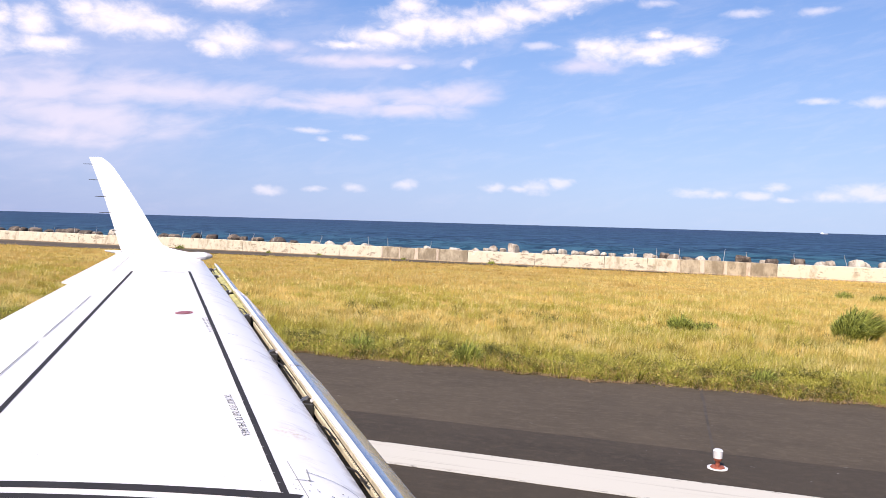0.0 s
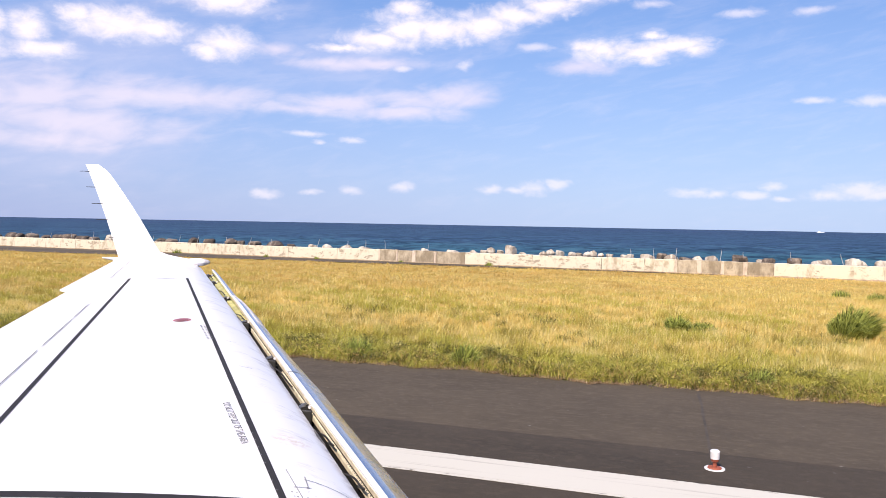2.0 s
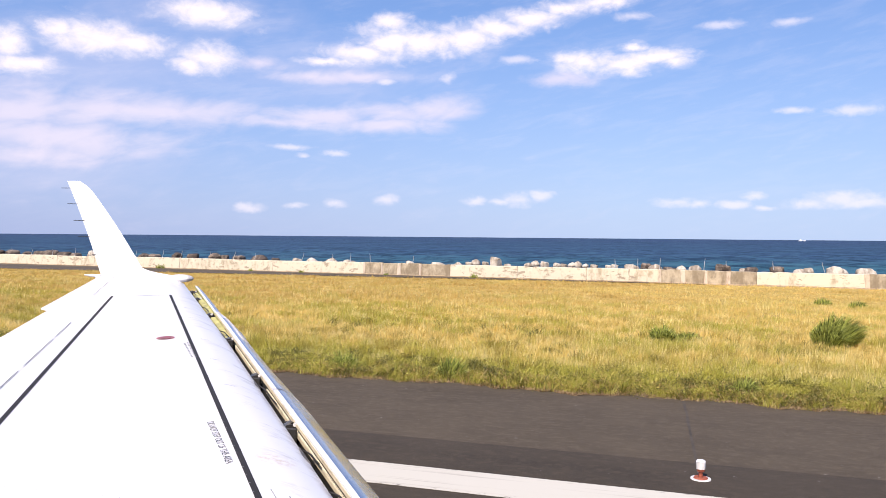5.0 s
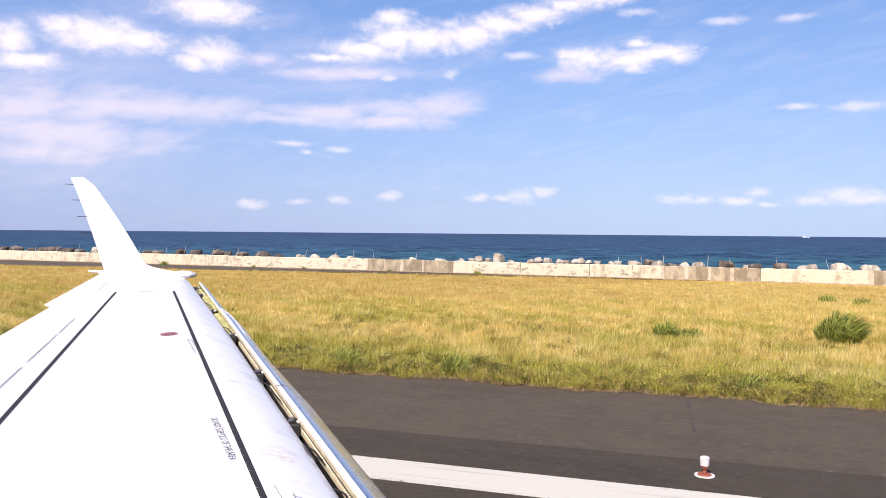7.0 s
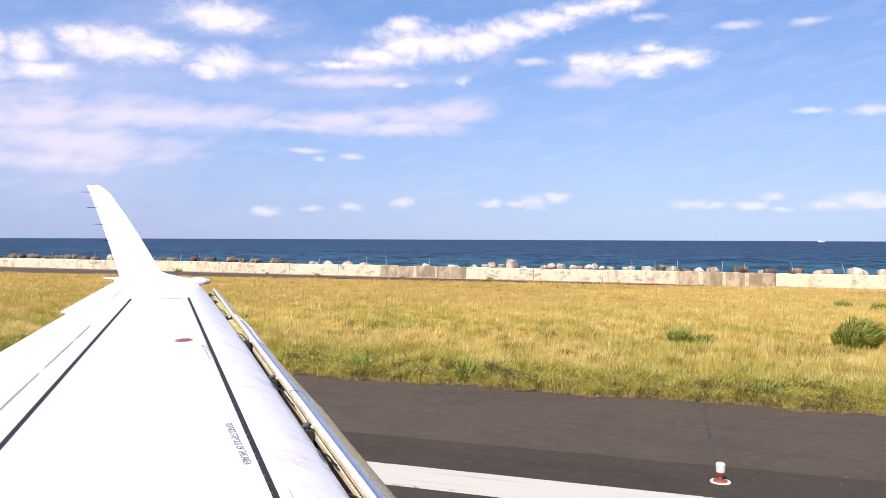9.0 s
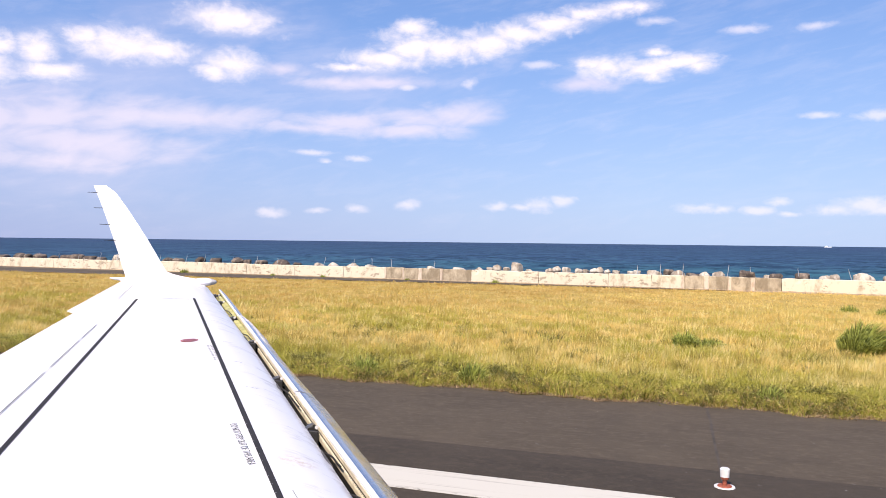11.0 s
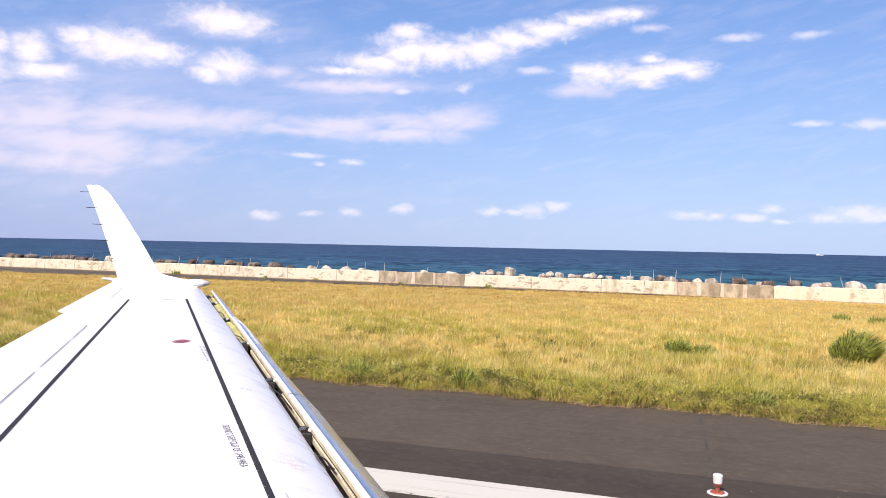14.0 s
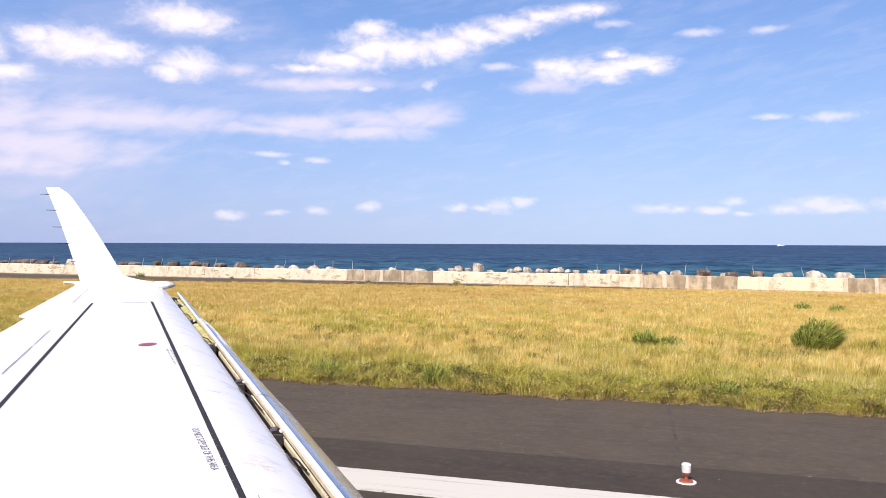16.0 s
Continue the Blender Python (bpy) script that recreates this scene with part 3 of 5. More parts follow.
# ---- grass ----
def blades(name, xs, ys, zs, hs, ws, lean, mat, seed, wind=0.5, spread=None):
    """Many single grass blades, each a bent ribbon of three triangles, in one mesh."""
    rng = np.random.default_rng(seed)
    n = len(xs)
    a = rng.uniform(0, 2 * math.pi, n)
    side = np.stack([np.cos(a), np.sin(a), np.zeros(n)], 1) * (ws / 2)[:, None]
    b = rng.uniform(0, 2 * math.pi, n)
    bend = np.stack([np.cos(b) + wind, np.sin(b) * 0.7, np.zeros(n)], 1) * (hs * lean * rng.uniform(0.2, 1.2, n))[:, None]
    root = np.stack([xs, ys, zs], 1)
    up = np.zeros((n, 3))
    up[:, 2] = hs
    mid = root + up * 0.6 + bend * 0.35
    if spread is not None:
        bend = bend * 0.6 + spread * hs[:, None]
        mid = root + up * 0.6 + bend * 0.35
    tip = root + up + bend
    co = np.stack([root - side, root + side, mid + side * 0.75, mid - side * 0.75, tip], 1).reshape(-1, 3)
    base = (np.arange(n) * 5)[:, None]
    faces = np.concatenate([base + [0, 1, 2], base + [0, 2, 3], base + [3, 2, 4]], 1).reshape(-1)
    me = bpy.data.meshes.new(name)
    me.vertices.add(n * 5)
    me.vertices.foreach_set("co", co.ravel())
    me.loops.add(len(faces))
    me.loops.foreach_set("vertex_index", faces)
    me.polygons.add(n * 3)
    me.polygons.foreach_set("loop_start", np.arange(n * 3) * 3)
    me.update(calc_edges=True)
    me.materials.append(mat)
    return new(name, me)


def leaves(name, at, way, size, mat, seed):
    """Many small pointed leaves, each a folded rhomb, turned roughly the way given."""
    rng = np.random.default_rng(seed)
    n = len(at)
    d = way + rng.normal(0, 0.6, (n, 3)) + [0, 0, 0.25]
    d /= np.linalg.norm(d, axis=1)[:, None]
    side = np.cross(d, rng.normal(0, 1, (n, 3)))
    side /= np.linalg.norm(side, axis=1)[:, None]
    long, wide = d * size[:, None], side * (size * rng.uniform(0.22, 0.34, n))[:, None]
    co = np.stack([at, at + long * 0.45 + wide, at + long, at + long * 0.45 - wide], 1).reshape(-1, 3)
    base = (np.arange(n) * 4)[:, None]
    me = bpy.data.meshes.new(name)
    me.from_pydata(co.tolist(), [], np.concatenate([base + [0, 1, 2], base + [0, 2, 3]], 0).tolist())
    me.update()
    me.materials.append(mat)
    return new(name, me)


def rolling(x, y, a, b, c):
    """Uneven growth: a cheap sum of waves, -1 to 1."""
    return (np.sin(x * a + 1.9 * np.sin(y * b + c)) * np.sin(y * b * 1.3 + 1.4 * np.sin(x * a * 0.7 + c)) + 0.6 * np.sin(x * a * 2.7 + y * b * 2.1 + c)) / 1.6


def growth(u, v):
    """Height of the growth: lumps of half a metre to several metres."""
    return 0.82 + 0.22 * rolling(u, v, 1.3, 1.1, 0.3) + 0.18 * rolling(u, v, 0.35, 0.4, 2.0) + 0.20 * rolling(u, v, 4.1, 3.3, 1.2)


def scatter(rng, v0, v1, per, tuft=28, wide=0.10):
    """Tufts of blades between two distances from the pavement, over the stretch beside the aircraft: u, v and the way each blade leans."""
    reach = v1 + 17.5
    u0, u1 = -1.06 * reach - 2, 0.40 * reach + 2
    if v1 < 5.5:
        u0 = -24.0
    k = int((u1 - u0) * (v1 - v0) * per / tuft)
    i = np.repeat(np.arange(k), tuft)
    cu, cv, size = rng.uniform(u0, u1, k), rng.uniform(v0, v1, k), wide * rng.uniform(0.5, 1.7, k)
    out = rng.normal(0, 1, (k * tuft, 2))
    spread = np.concatenate([0.30 * out, np.zeros((k * tuft, 1))], 1)
    return cu[i] + size[i] * out[:, 0], cv[i] + size[i] * out[:, 1], spread, (0.45 + 0.85 * rng.random(k))[i]


def inside(u, v):
    """Between the pavement and the service road or the wall, but for the strip that the wing covers."""
    x, y = u + 0.0847 * v, 17.3 - 0.0847 * u + 0.9964 * v
    under_wing = (u > -16.5) & (u < -12.5) & (v < 5.0)
    return (v > verge_v(u)) & ~under_wing & (y < np.minimum(61.2 - 0.035 * x, wall_y(x) - 0.2))


def build_meadow():
    rng = np.random.default_rng(5)
    U, V, H, W, S = [], [], [], [], []
    # bands: from, to, blades per square metre, height, blade width, tuft width
    for v0, v1, per, h, w, wide in ((-0.3, 2.0, 900, 0.22, 0.010, 0.06), (2.0, 5.0, 1000, 0.31, 0.010, 0.055), (5.0, 9.0, 760, 0.30, 0.012, 0.065),
                                    (9.0, 15.0, 380, 0.28, 0.015, 0.09), (15.0, 26.0, 175, 0.24, 0.021, 0.14), (26.0, 50.0, 66, 0.18, 0.034, 0.3)):
        u, v, lean, tall = scatter(rng, v0, v1, per, 28, wide)
        U.append(u), V.append(v), W.append(w * rng.uniform(0.6, 1.4, len(u))), S.append(lean)
        H.append(h * tall * growth(u, v) * rng.uniform(0.5, 1.25, len(u)))
    u, v, h, w, lean = (np.concatenate(q) for q in (U, V, H, W, S))
    thin = rng.uniform(0, 1, len(u)) > 0.5 * np.clip(rolling(u, v, 0.8, 0.9, 4.0), 0, 1)
    keep = inside(u, v) & thin
    u, v, h, w, lean = u[keep], v[keep], h[keep], w[keep], lean[keep]
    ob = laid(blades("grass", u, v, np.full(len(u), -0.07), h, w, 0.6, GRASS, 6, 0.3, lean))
    tagged(ob, "tall dry golden grass with greener patches", "grass", "", "stuff")
    # straight pale seed stalks standing above the leaves, in drifts
    U, V, W = [], [], []
    for v0, v1, per, w in ((2.5, 5.0, 150, 0.007), (5.0, 9.0, 120, 0.008), (9.0, 16.0, 40, 0.010), (16.0, 26.0, 10, 0.014)):
        u, v, lean, tall = scatter(rng, v0, v1, per, 9, 0.16)
        U.append(u), V.append(v), W.append(w * rng.uniform(0.7, 1.3, len(u)))
    u, v, w = (np.concatenate(q) for q in (U, V, W))
    drift = rng.uniform(-0.2, 1, len(u)) < 0.35 + 0.9 * rolling(u, v, 0.55, 0.7, 2.7) + 0.4 * rolling(u, v, 2.3, 1.9, 0.4)
    keep = inside(u, v) & drift
    u, v, w = u[keep], v[keep], w[keep]
    h = 0.36 * growth(u, v) * rng.uniform(0.65, 1.2, len(u))
    ob = laid(blades("seed_stalks", u, v, np.full(len(u), -0.07), h, w, 0.28, STALK, 12, 0.9))
    tagged(ob, "pale dry seed stalks standing above the grass", "grass", "", "stuff")
    # leafy weeds, thick along the pavement and scattered further in
    def weeds(k, most):
        cu = rng.uniform(-22, 11, k)
        cu = np.where((cu > -16.5) & (cu < -12.5), cu + 18, cu)
        away = np.where(rng.uniform(0, 1, k) < 0.80, np.abs(rng.normal(0.0, 1.5, k)), rng.uniform(1.5, most, k))
        cv = verge_v(cu) + 0.06 + away
        size = rng.uniform(0.10, 0.34, k) * (1.0 + 0.5 * rolling(cu, cv, 0.9, 1.1, 0.5)) * np.where(away < 2, 1.0, 0.75)
        return cu, cv, size

    cu, cv, size = weeds(1250, 12)
    i = np.repeat(np.arange(len(cu)), (30 + 200 * size).astype(int))
    a, d = rng.uniform(0, 2 * math.pi, len(i)), np.sqrt(rng.uniform(0, 1, len(i)))
    u, v = cu[i] + size[i] * d * np.cos(a), cv[i] + size[i] * 0.8 * d * np.sin(a)
    h = (0.12 + 0.8 * size[i]) * (1.1 - 0.6 * d * d) * rng.uniform(0.5, 1.2, len(i))
    ob = laid(blades("verge_grass", u, v, np.full(len(u), -0.07), h, 0.013 * rng.uniform(0.5, 1.6, len(u)), 0.9, VERGE, 9, 0.2))
    tagged(ob, "green grass blades along the pavement edge", "grass", "", "stuff")
    cu, cv, size = weeds(3500, 3)
    i = np.repeat(np.arange(len(cu)), (24 + 270 * size).astype(int))
    n = len(i)
    p = rng.normal(0, 1, (n, 3))
    p /= np.linalg.norm(p, axis=1)[:, None]
    p *= (rng.uniform(0.25, 1.0, n) ** 0.4)[:, None]
    u, v = cu[i] + size[i] * p[:, 0], cv[i] + size[i] * 0.8 * p[:, 1]
    z = -0.03 + (0.08 + 0.75 * size[i]) * np.abs(p[:, 2]) * rng.uniform(0.6, 1.15, n)
    ob = laid(leaves("verge_weeds", np.stack([u, v, z], 1), p, 0.033 * rng.uniform(0.5, 1.6, n), VERGE, 14))
    tagged(ob, "low leafy green weeds along the pavement edge", "weeds", "", "stuff")
    # dead straw and bare stems at the foot of the verge
    k = 17000
    u = rng.uniform(-22, 11, k)
    v = verge_v(u) - 0.10 + np.abs(rng.normal(0, 0.22, k)) * (1 + 0.8 * np.sin(u * 0.9))
    ob = laid(blades("straw", u, v, np.full(k, -0.02), rng.uniform(0.02, 0.10, k), np.full(k, 0.012), 2.2, STRAW, 10))
    tagged(ob, "brown dead straw along the foot of the grass", "straw", "", "stuff")
    # the meadow goes on down the runway, sparser
    k = 24000
    u, v = rng.uniform(12, 120, k), 0.3 + 44 * rng.uniform(0, 1, k)
    keep = (u > 0.40 * (v + 17.5) + 2) & inside(u, v)
    u, v = u[keep], v[keep]
    ob = laid(blades("grass", u, v, np.full(len(u), -0.07), 0.4 * rng.uniform(0.5, 1.2, len(u)), np.full(len(u), 0.07), 0.55, GRASS, 7))
    tagged(ob, "tall dry golden grass along the runway", "grass", "", "stuff")


build_meadow()


def tussock(x, y, r, h, count, seed, label, flow=0.5):
    """A clump of long blades that spring from a small foot and arch outwards."""
    rng = np.random.default_rng(seed)
    a, d = rng.uniform(0, 2 * math.pi, count), r * np.sqrt(rng.uniform(0, 1, count))
    lobe = 1.0 + 0.22 * np.sin(3 * a + seed) + 0.14 * np.sin(7 * a + 2.0 * seed)
    hs = h * (1.0 - 0.5 * (d / r) ** 2) * rng.uniform(0.5, 1.15, count) * lobe
    out = np.stack([np.cos(a) * d / r + 0.5 * flow, np.sin(a) * d / r, np.zeros(count)], 1) * rng.uniform(0.2, 1.3, count)[:, None]
    root = np.stack([d * np.cos(a) * 0.7, d * np.sin(a) * 0.55, np.full(count, -0.02)], 1)
    turn = rng.uniform(0, 2 * math.pi, count)
    side = np.stack([np.cos(turn), np.sin(turn), np.zeros(count)], 1) * (0.010 * rng.uniform(0.4, 1.4, count))[:, None]
    droop = rng.uniform(0.7, 1.5, count)
    co = []
    for f, w in ((0.0, 1.0), (0.4, 1.0), (0.75, 0.7), (1.0, 0.08)):
        p = root + out * (0.95 * hs * f ** 1.4)[:, None]
        p[:, 2] += hs * (f * (1 + droop) - droop * f ** 2.6)
        co += [p - side * w, p + side * w]
    co = np.stack(co, 1).reshape(-1, 3)
    base = (np.arange(count) * 8)[:, None]
    quads = np.concatenate([base + [k, k + 1, k + 3, k + 2] for k in (0, 2, 4)], 0)
    me = bpy.data.meshes.new("grass_tussock")
    me.from_pydata(co.tolist(), [], quads.tolist())
    me.materials.append(REED)
    ob = new("grass_tussock", me)
    ob.matrix_basis = Matrix.Translation((x, y, -0.06))
    return tagged(ob, label, "grass tussock", "tussocks")


for i, (x, y, r, h) in enumerate(((-4.0, 18.3, 0.36, 0.42), (-6.8, 18.6, 0.42, 0.4), (2.6, 17.9, 0.32, 0.34))):
    tussock(x, y, r, h, int(900 + 1900 * r), 40 + i, "dark green grass tussock at the edge of the pavement")
for i, (x, r, h) in enumerate(((-44.5, 0.6, 0.4), (-34.0, 0.3, 0.25), (-28.5, 0.3, 0.25), (-20.0, 0.3, 0.22), (-12.0, 0.5, 0.3))):
    tussock(x, wall_y(x) - 0.5, r, h, 260, 80 + i, "small weedy tuft at the foot of the sea wall")
tussock(6.6, 27.15, 0.80, 0.74, 7500, 60, "large arching dark green grass clump in the dry meadow", 0.9)
tussock(1.35, 27.2, 0.50, 0.40, 2200, 62, "low green grass clump in the dry meadow", 0.2)
tussock(2.15, 27.0, 0.50, 0.30, 1500, 63, "low green grass clump in the dry meadow", 0.2)
for i, (x, y) in enumerate(((10.4, 45.0), (11.7, 43.5))):
    tussock(x, y, 0.6, 0.30, 420, 66 + i, "low green grass clump in the dry meadow")


# ---- sea wall, rocks, posts ----
def build_sea_wall():
    root = thing("sea_wall", (0, wall_y(0), 0), "long weathered pale concrete sea wall with stained blocks", "sea wall", "", "structure")
    root.matrix_basis = Matrix.Translation((0, wall_y(0), 0)) @ Matrix.Rotation(math.atan(-0.165), 4, "Z")
    rng = random.Random(11)
    # grey stretches: from, to
    grey_runs = ((-22.6, -14.4), (2.85, 9.7), (16.8, 23.4), (45, 52), (70, 77))
    stops, x = [], -200.0
    while x < 150:
        run = [g for g in grey_runs if g[0] - 0.01 <= x < g[1] - 0.3]
        ahead = min([g[0] for g in grey_runs if g[0] > x + 0.01], default=999)
        if run:
            step = min(rng.uniform(1.55, 2.0), run[0][1] - x)
            if run[0][1] - (x + step) < 1.0:
                step = run[0][1] - x
        else:
            step = rng.uniform(4.4, 6.2)
            if ahead < x + step + 2.0:
                step = ahead - x
        stops.append((x, step, bool(run)))
        x += step
    for x, length, grey in stops:
        top = 1.02 + rng.uniform(-0.035, 0.03)
        bm = bmesh.new()
        # a face in small cells, chipped along the upper edge
        cols = max(4, int(length / 0.28))
        rows = ((0.0, -0.3), (0.012, 0.25), (0.03, 0.6), (0.055, top - 0.04), (0.10, top), (0.5, top), (0.56, top - 0.08), (0.6, -0.3))
        grid = []
        for c in range(cols + 1):
            cx = x + 0.015 + (length - 0.03) * c / cols
            chip = max(0.0, noise.noise(Vector((cx * 1.7, 0, 3.0))) - 0.18) * 0.16
            grid.append([bm.verts.new((cx, yy + (chip if 3 <= k <= 4 else 0), zz - (chip if zz > 0.7 else 0))) for k, (yy, zz) in enumerate(rows)])
        for p, q in zip(grid, grid[1:]):
            for k in range(len(rows) - 1):
                bm.faces.new((p[k], q[k], q[k + 1], p[k + 1]))
        bm.faces.new(grid[0])
        bm.faces.new(grid[-1])
        bmesh.ops.recalc_face_normals(bm, faces=bm.faces)
        ob = link_mesh("wall_block", bm, WALL_GREY if grey else WALL_PALE)
        ob.parent = root
        if grey:
            tagged(ob, "grey-brown stained concrete block")
            bm = bmesh.new()
            wide = rng.uniform(0.08, 0.2)
            vs = slab(bm, x - wide, x + wide, -0.07, 0.3, -0.3, top - 0.02)
            for v in vs:
                if v.co.z < 0.3:
                    v.co.x += rng.uniform(-0.12, 0.12)
                else:
                    v.co.y += 0.06
            bmesh.ops.bevel(bm, geom=bm.edges[:], offset=0.03, segments=1, affect="EDGES")
            rib = link_mesh("joint_rib", bm, WALL_RIB)
            rib.parent = root
    # low sandy footing that runs along the base
    rings = []
    for x in np.arange(-120, 60, 0.8):
        d = 0.05 + 0.12 * abs(noise.noise(Vector((x * 0.6, 1.0, 0)))) + 0.05 * rng.random()
        h = 0.05 + 0.12 * abs(noise.noise(Vector((x * 0.9, 5.0, 0))))
        rings.append([(x, -d, -0.1), (x, -d * 0.8, h * 0.5), (x, 0.05, h), (x, 0.05, -0.1)])
    foot = link_mesh("footing", loft(rings), RUBBLE)
    foot.parent = root
    tagged(foot, "crumbling earth and rubble along the wall's foot")


build_sea_wall()


def rock_mesh(seed, mat, boxy):
    bm = bmesh.new()
    bmesh.ops.create_icosphere(bm, subdivisions=3, radius=1.0)
    off = Vector((seed * 7.3, seed * 3.1, seed * 1.7))
    for v in bm.verts:
        p = v.co.copy()
        if boxy:
            p = Vector([math.copysign(abs(q) ** 0.55, q) for q in p]) * 0.82
        d = noise.noise(v.co * 1.0 + off) * 0.30 + noise.noise(v.co * 2.6 + off) * 0.13 + noise.noise(v.co * 6.0 + off) * 0.04
        v.co = p * (1 + d)
        v.co.z *= 0.8
    me = bpy.data.meshes.new("boulder")
    bm.to_mesh(me)
    bm.free()
    me.materials.append(mat)
    me.shade_smooth()
    me.set_sharp_from_angle(angle=radians(28))
    return me


PALE_ROCKS = [rock_mesh(s, ROCK_PALE, s % 2 == 0) for s in (1, 2, 3, 4, 9)]
BROWN_ROCKS = [rock_mesh(s, ROCK_BROWN, s % 2 == 0) for s in (5, 6, 7, 8, 10)]


def boulder(x, wide, high, pale, rng):
    """high: how far it stands above the wall."""
    ob = new("boulder", rng.choice(PALE_ROCKS if pale else BROWN_ROCKS))
    tall = max(high * 0.9, wide * 0.42)
    ob.matrix_basis = (Matrix.Translation((x, wall_y(x) + 1.5 + rng.uniform(-0.2, 0.4), 1.02 + high - tall * 0.86))
                       @ Matrix.Rotation(rng.uniform(-0.5, 0.5), 4, "Z") @ Matrix.Diagonal((wide * 0.52, wide * 0.5, tall, 1)))
    words = "pale sun-bleached boulder piled behind the sea wall" if pale else "brown weathered boulder piled behind the sea wall"
    return tagged(ob, words, "boulder", "boulders behind the sea wall")


# along the wall: place, width, height above the wall
BROWN_PILE = ((-48.25, 1.1, 0.42), (-46.61, 1.2, 0.4), (-43.71, 1.0, 0.6), (-41.69, 1.35, 0.5), (-39.08, 1.2, 0.55), (-38.02, 0.9, 0.4),
    (-36.38, 1.4, 0.4), (-34.06, 1.6, 0.45), (-32.13, 0.9, 0.25), (1.88, 1.0, 0.45), (3.57, 1.0, 0.2), (7.43, 1.3, 0.52),
    (9.41, 1.1, 0.3), (11.15, 1.15, 0.42))
PALE_PILE = ((-29.91, 0.9, 0.25), (-28.18, 1.1, 0.3), (-26.25, 1.3, 0.25), (-24.41, 1.2, 0.2), (-18.43, 0.7, 0.2), (-15.73, 1.3, 0.2),
    (-13.9, 1.0, 0.15), (-12.83, 0.7, 0.25), (-12.16, 0.85, 0.45), (-11.44, 0.6, 0.28), (-10.47, 1.05, 0.78), (-9.46, 0.6, 0.15),
    (-7.67, 0.65, 0.22), (-7.04, 0.75, 0.4), (-6.27, 0.75, 0.42), (-5.21, 0.65, 0.3), (-4.68, 0.6, 0.25), (-4, 0.65, 0.32),
    (-3.52, 0.7, 0.45), (-2.9, 0.5, 0.25), (-2.22, 0.7, 0.25))
PALE_MORE = ((-1.06, 0.6, 0.22), (-0.58, 0.6, 0.3), (0.53, 0.9, 0.35), (1.01, 0.6, 0.22), (2.51, 1.2, 0.35), (4.44, 0.8, 0.25),
    (5.5, 1.0, 0.32), (8.97, 0.8, 0.2), (12.74, 1.0, 0.22), (13.32, 0.8, 0.3), (15.05, 1.4, 0.5), (16.89, 1.5, 0.45))


def build_rocks():
    rng = random.Random(23)
    for x, w, h in BROWN_PILE:
        boulder(x, w, h, False, rng)
    for x, w, h in PALE_PILE + PALE_MORE:
        boulder(x, w, h, True, rng)
    # the pile goes on both ways
    x = -88.0
    while x < -51.5:
        boulder(x, rng.uniform(0.9, 1.7), rng.uniform(0.3, 0.6), rng.random() < 0.12, rng)
        x += rng.uniform(1.4, 2.6)
    x = 19.5
    while x < 60:
        boulder(x, rng.uniform(0.7, 1.4), rng.uniform(0.15, 0.45), rng.random() < 0.75, rng)
        x += rng.uniform(1.3, 3.0)
    # rubble bank under the boulders
    rings = []
    for x in np.arange(-200, 150, 2.0):
        y = wall_y(x)
        j = rng.uniform(-0.15, 0.1)
        rings.append([(x, y + 0.62, -1), (x, y + 0.62, 0.72 + j), (x, y + 2.6, 0.76 + j), (x, y + 6.5, -2.0 + j), (x, y + 9.0, -3.8)])
    bank = loft(rings, closed=False)
    for f in bank.faces:
        if f.normal.z < 0:
            f.normal_flip()
    tagged(link_mesh("rubble_bank", bank, ROCK_BROWN), "brown rubble bank sloping from the wall to the sea", "rubble bank", "", "structure")


build_rocks()


def build_posts():
    post = thing("fence_post", (0, 0, 0), "thin leaning grey metal fence post behind the sea wall", "fence post", "leaning fence posts")
    bm = bmesh.new()
    tube(bm, (0, 0, 0), (0, 0, 1.0), 0.022, 0.022, 8)
    part("shaft", bm, POST, post)
    bm = bmesh.new()
    tube(bm, (0, 0, 0.99), (0.0, -0.15, 1.14), 0.018, 0.016, 6)
    part("bent_tip", bm, POST, post)
    bm = bmesh.new()
    slab(bm, -0.08, 0.08, -0.08, 0.08, -0.1, 0.03)
    part("foot", bm, STEEL, post)
    rng = random.Random(31)
    spots = [(x + rng.uniform(-0.5, 0.5), 16) for x in np.arange(-66, -32, 2.9)]
    spots += [(-29.2, 18), (-26.1, 14), (-24.0, 4), (-22.0, 0), (-18.0, 12), (-0.5, -3), (1.2, -4), (2.8, 0), (6.0, 3), (7.7, -4), (10.9, -8), (14.3, -14)]
    spots += [(x, -15) for x in np.arange(18.2, 90, 2.0)]
    first = True
    for x, lean in spots:
        m = Matrix.Translation((x, wall_y(x) + 0.95, 0.62 + rng.uniform(-0.12, 0.1))) @ Matrix.Rotation(radians(lean + rng.uniform(-4, 4)), 4, "Y")
        if first:
            post.matrix_basis, first = m, False
        else:
            copy_thing(post, m)


build_posts()


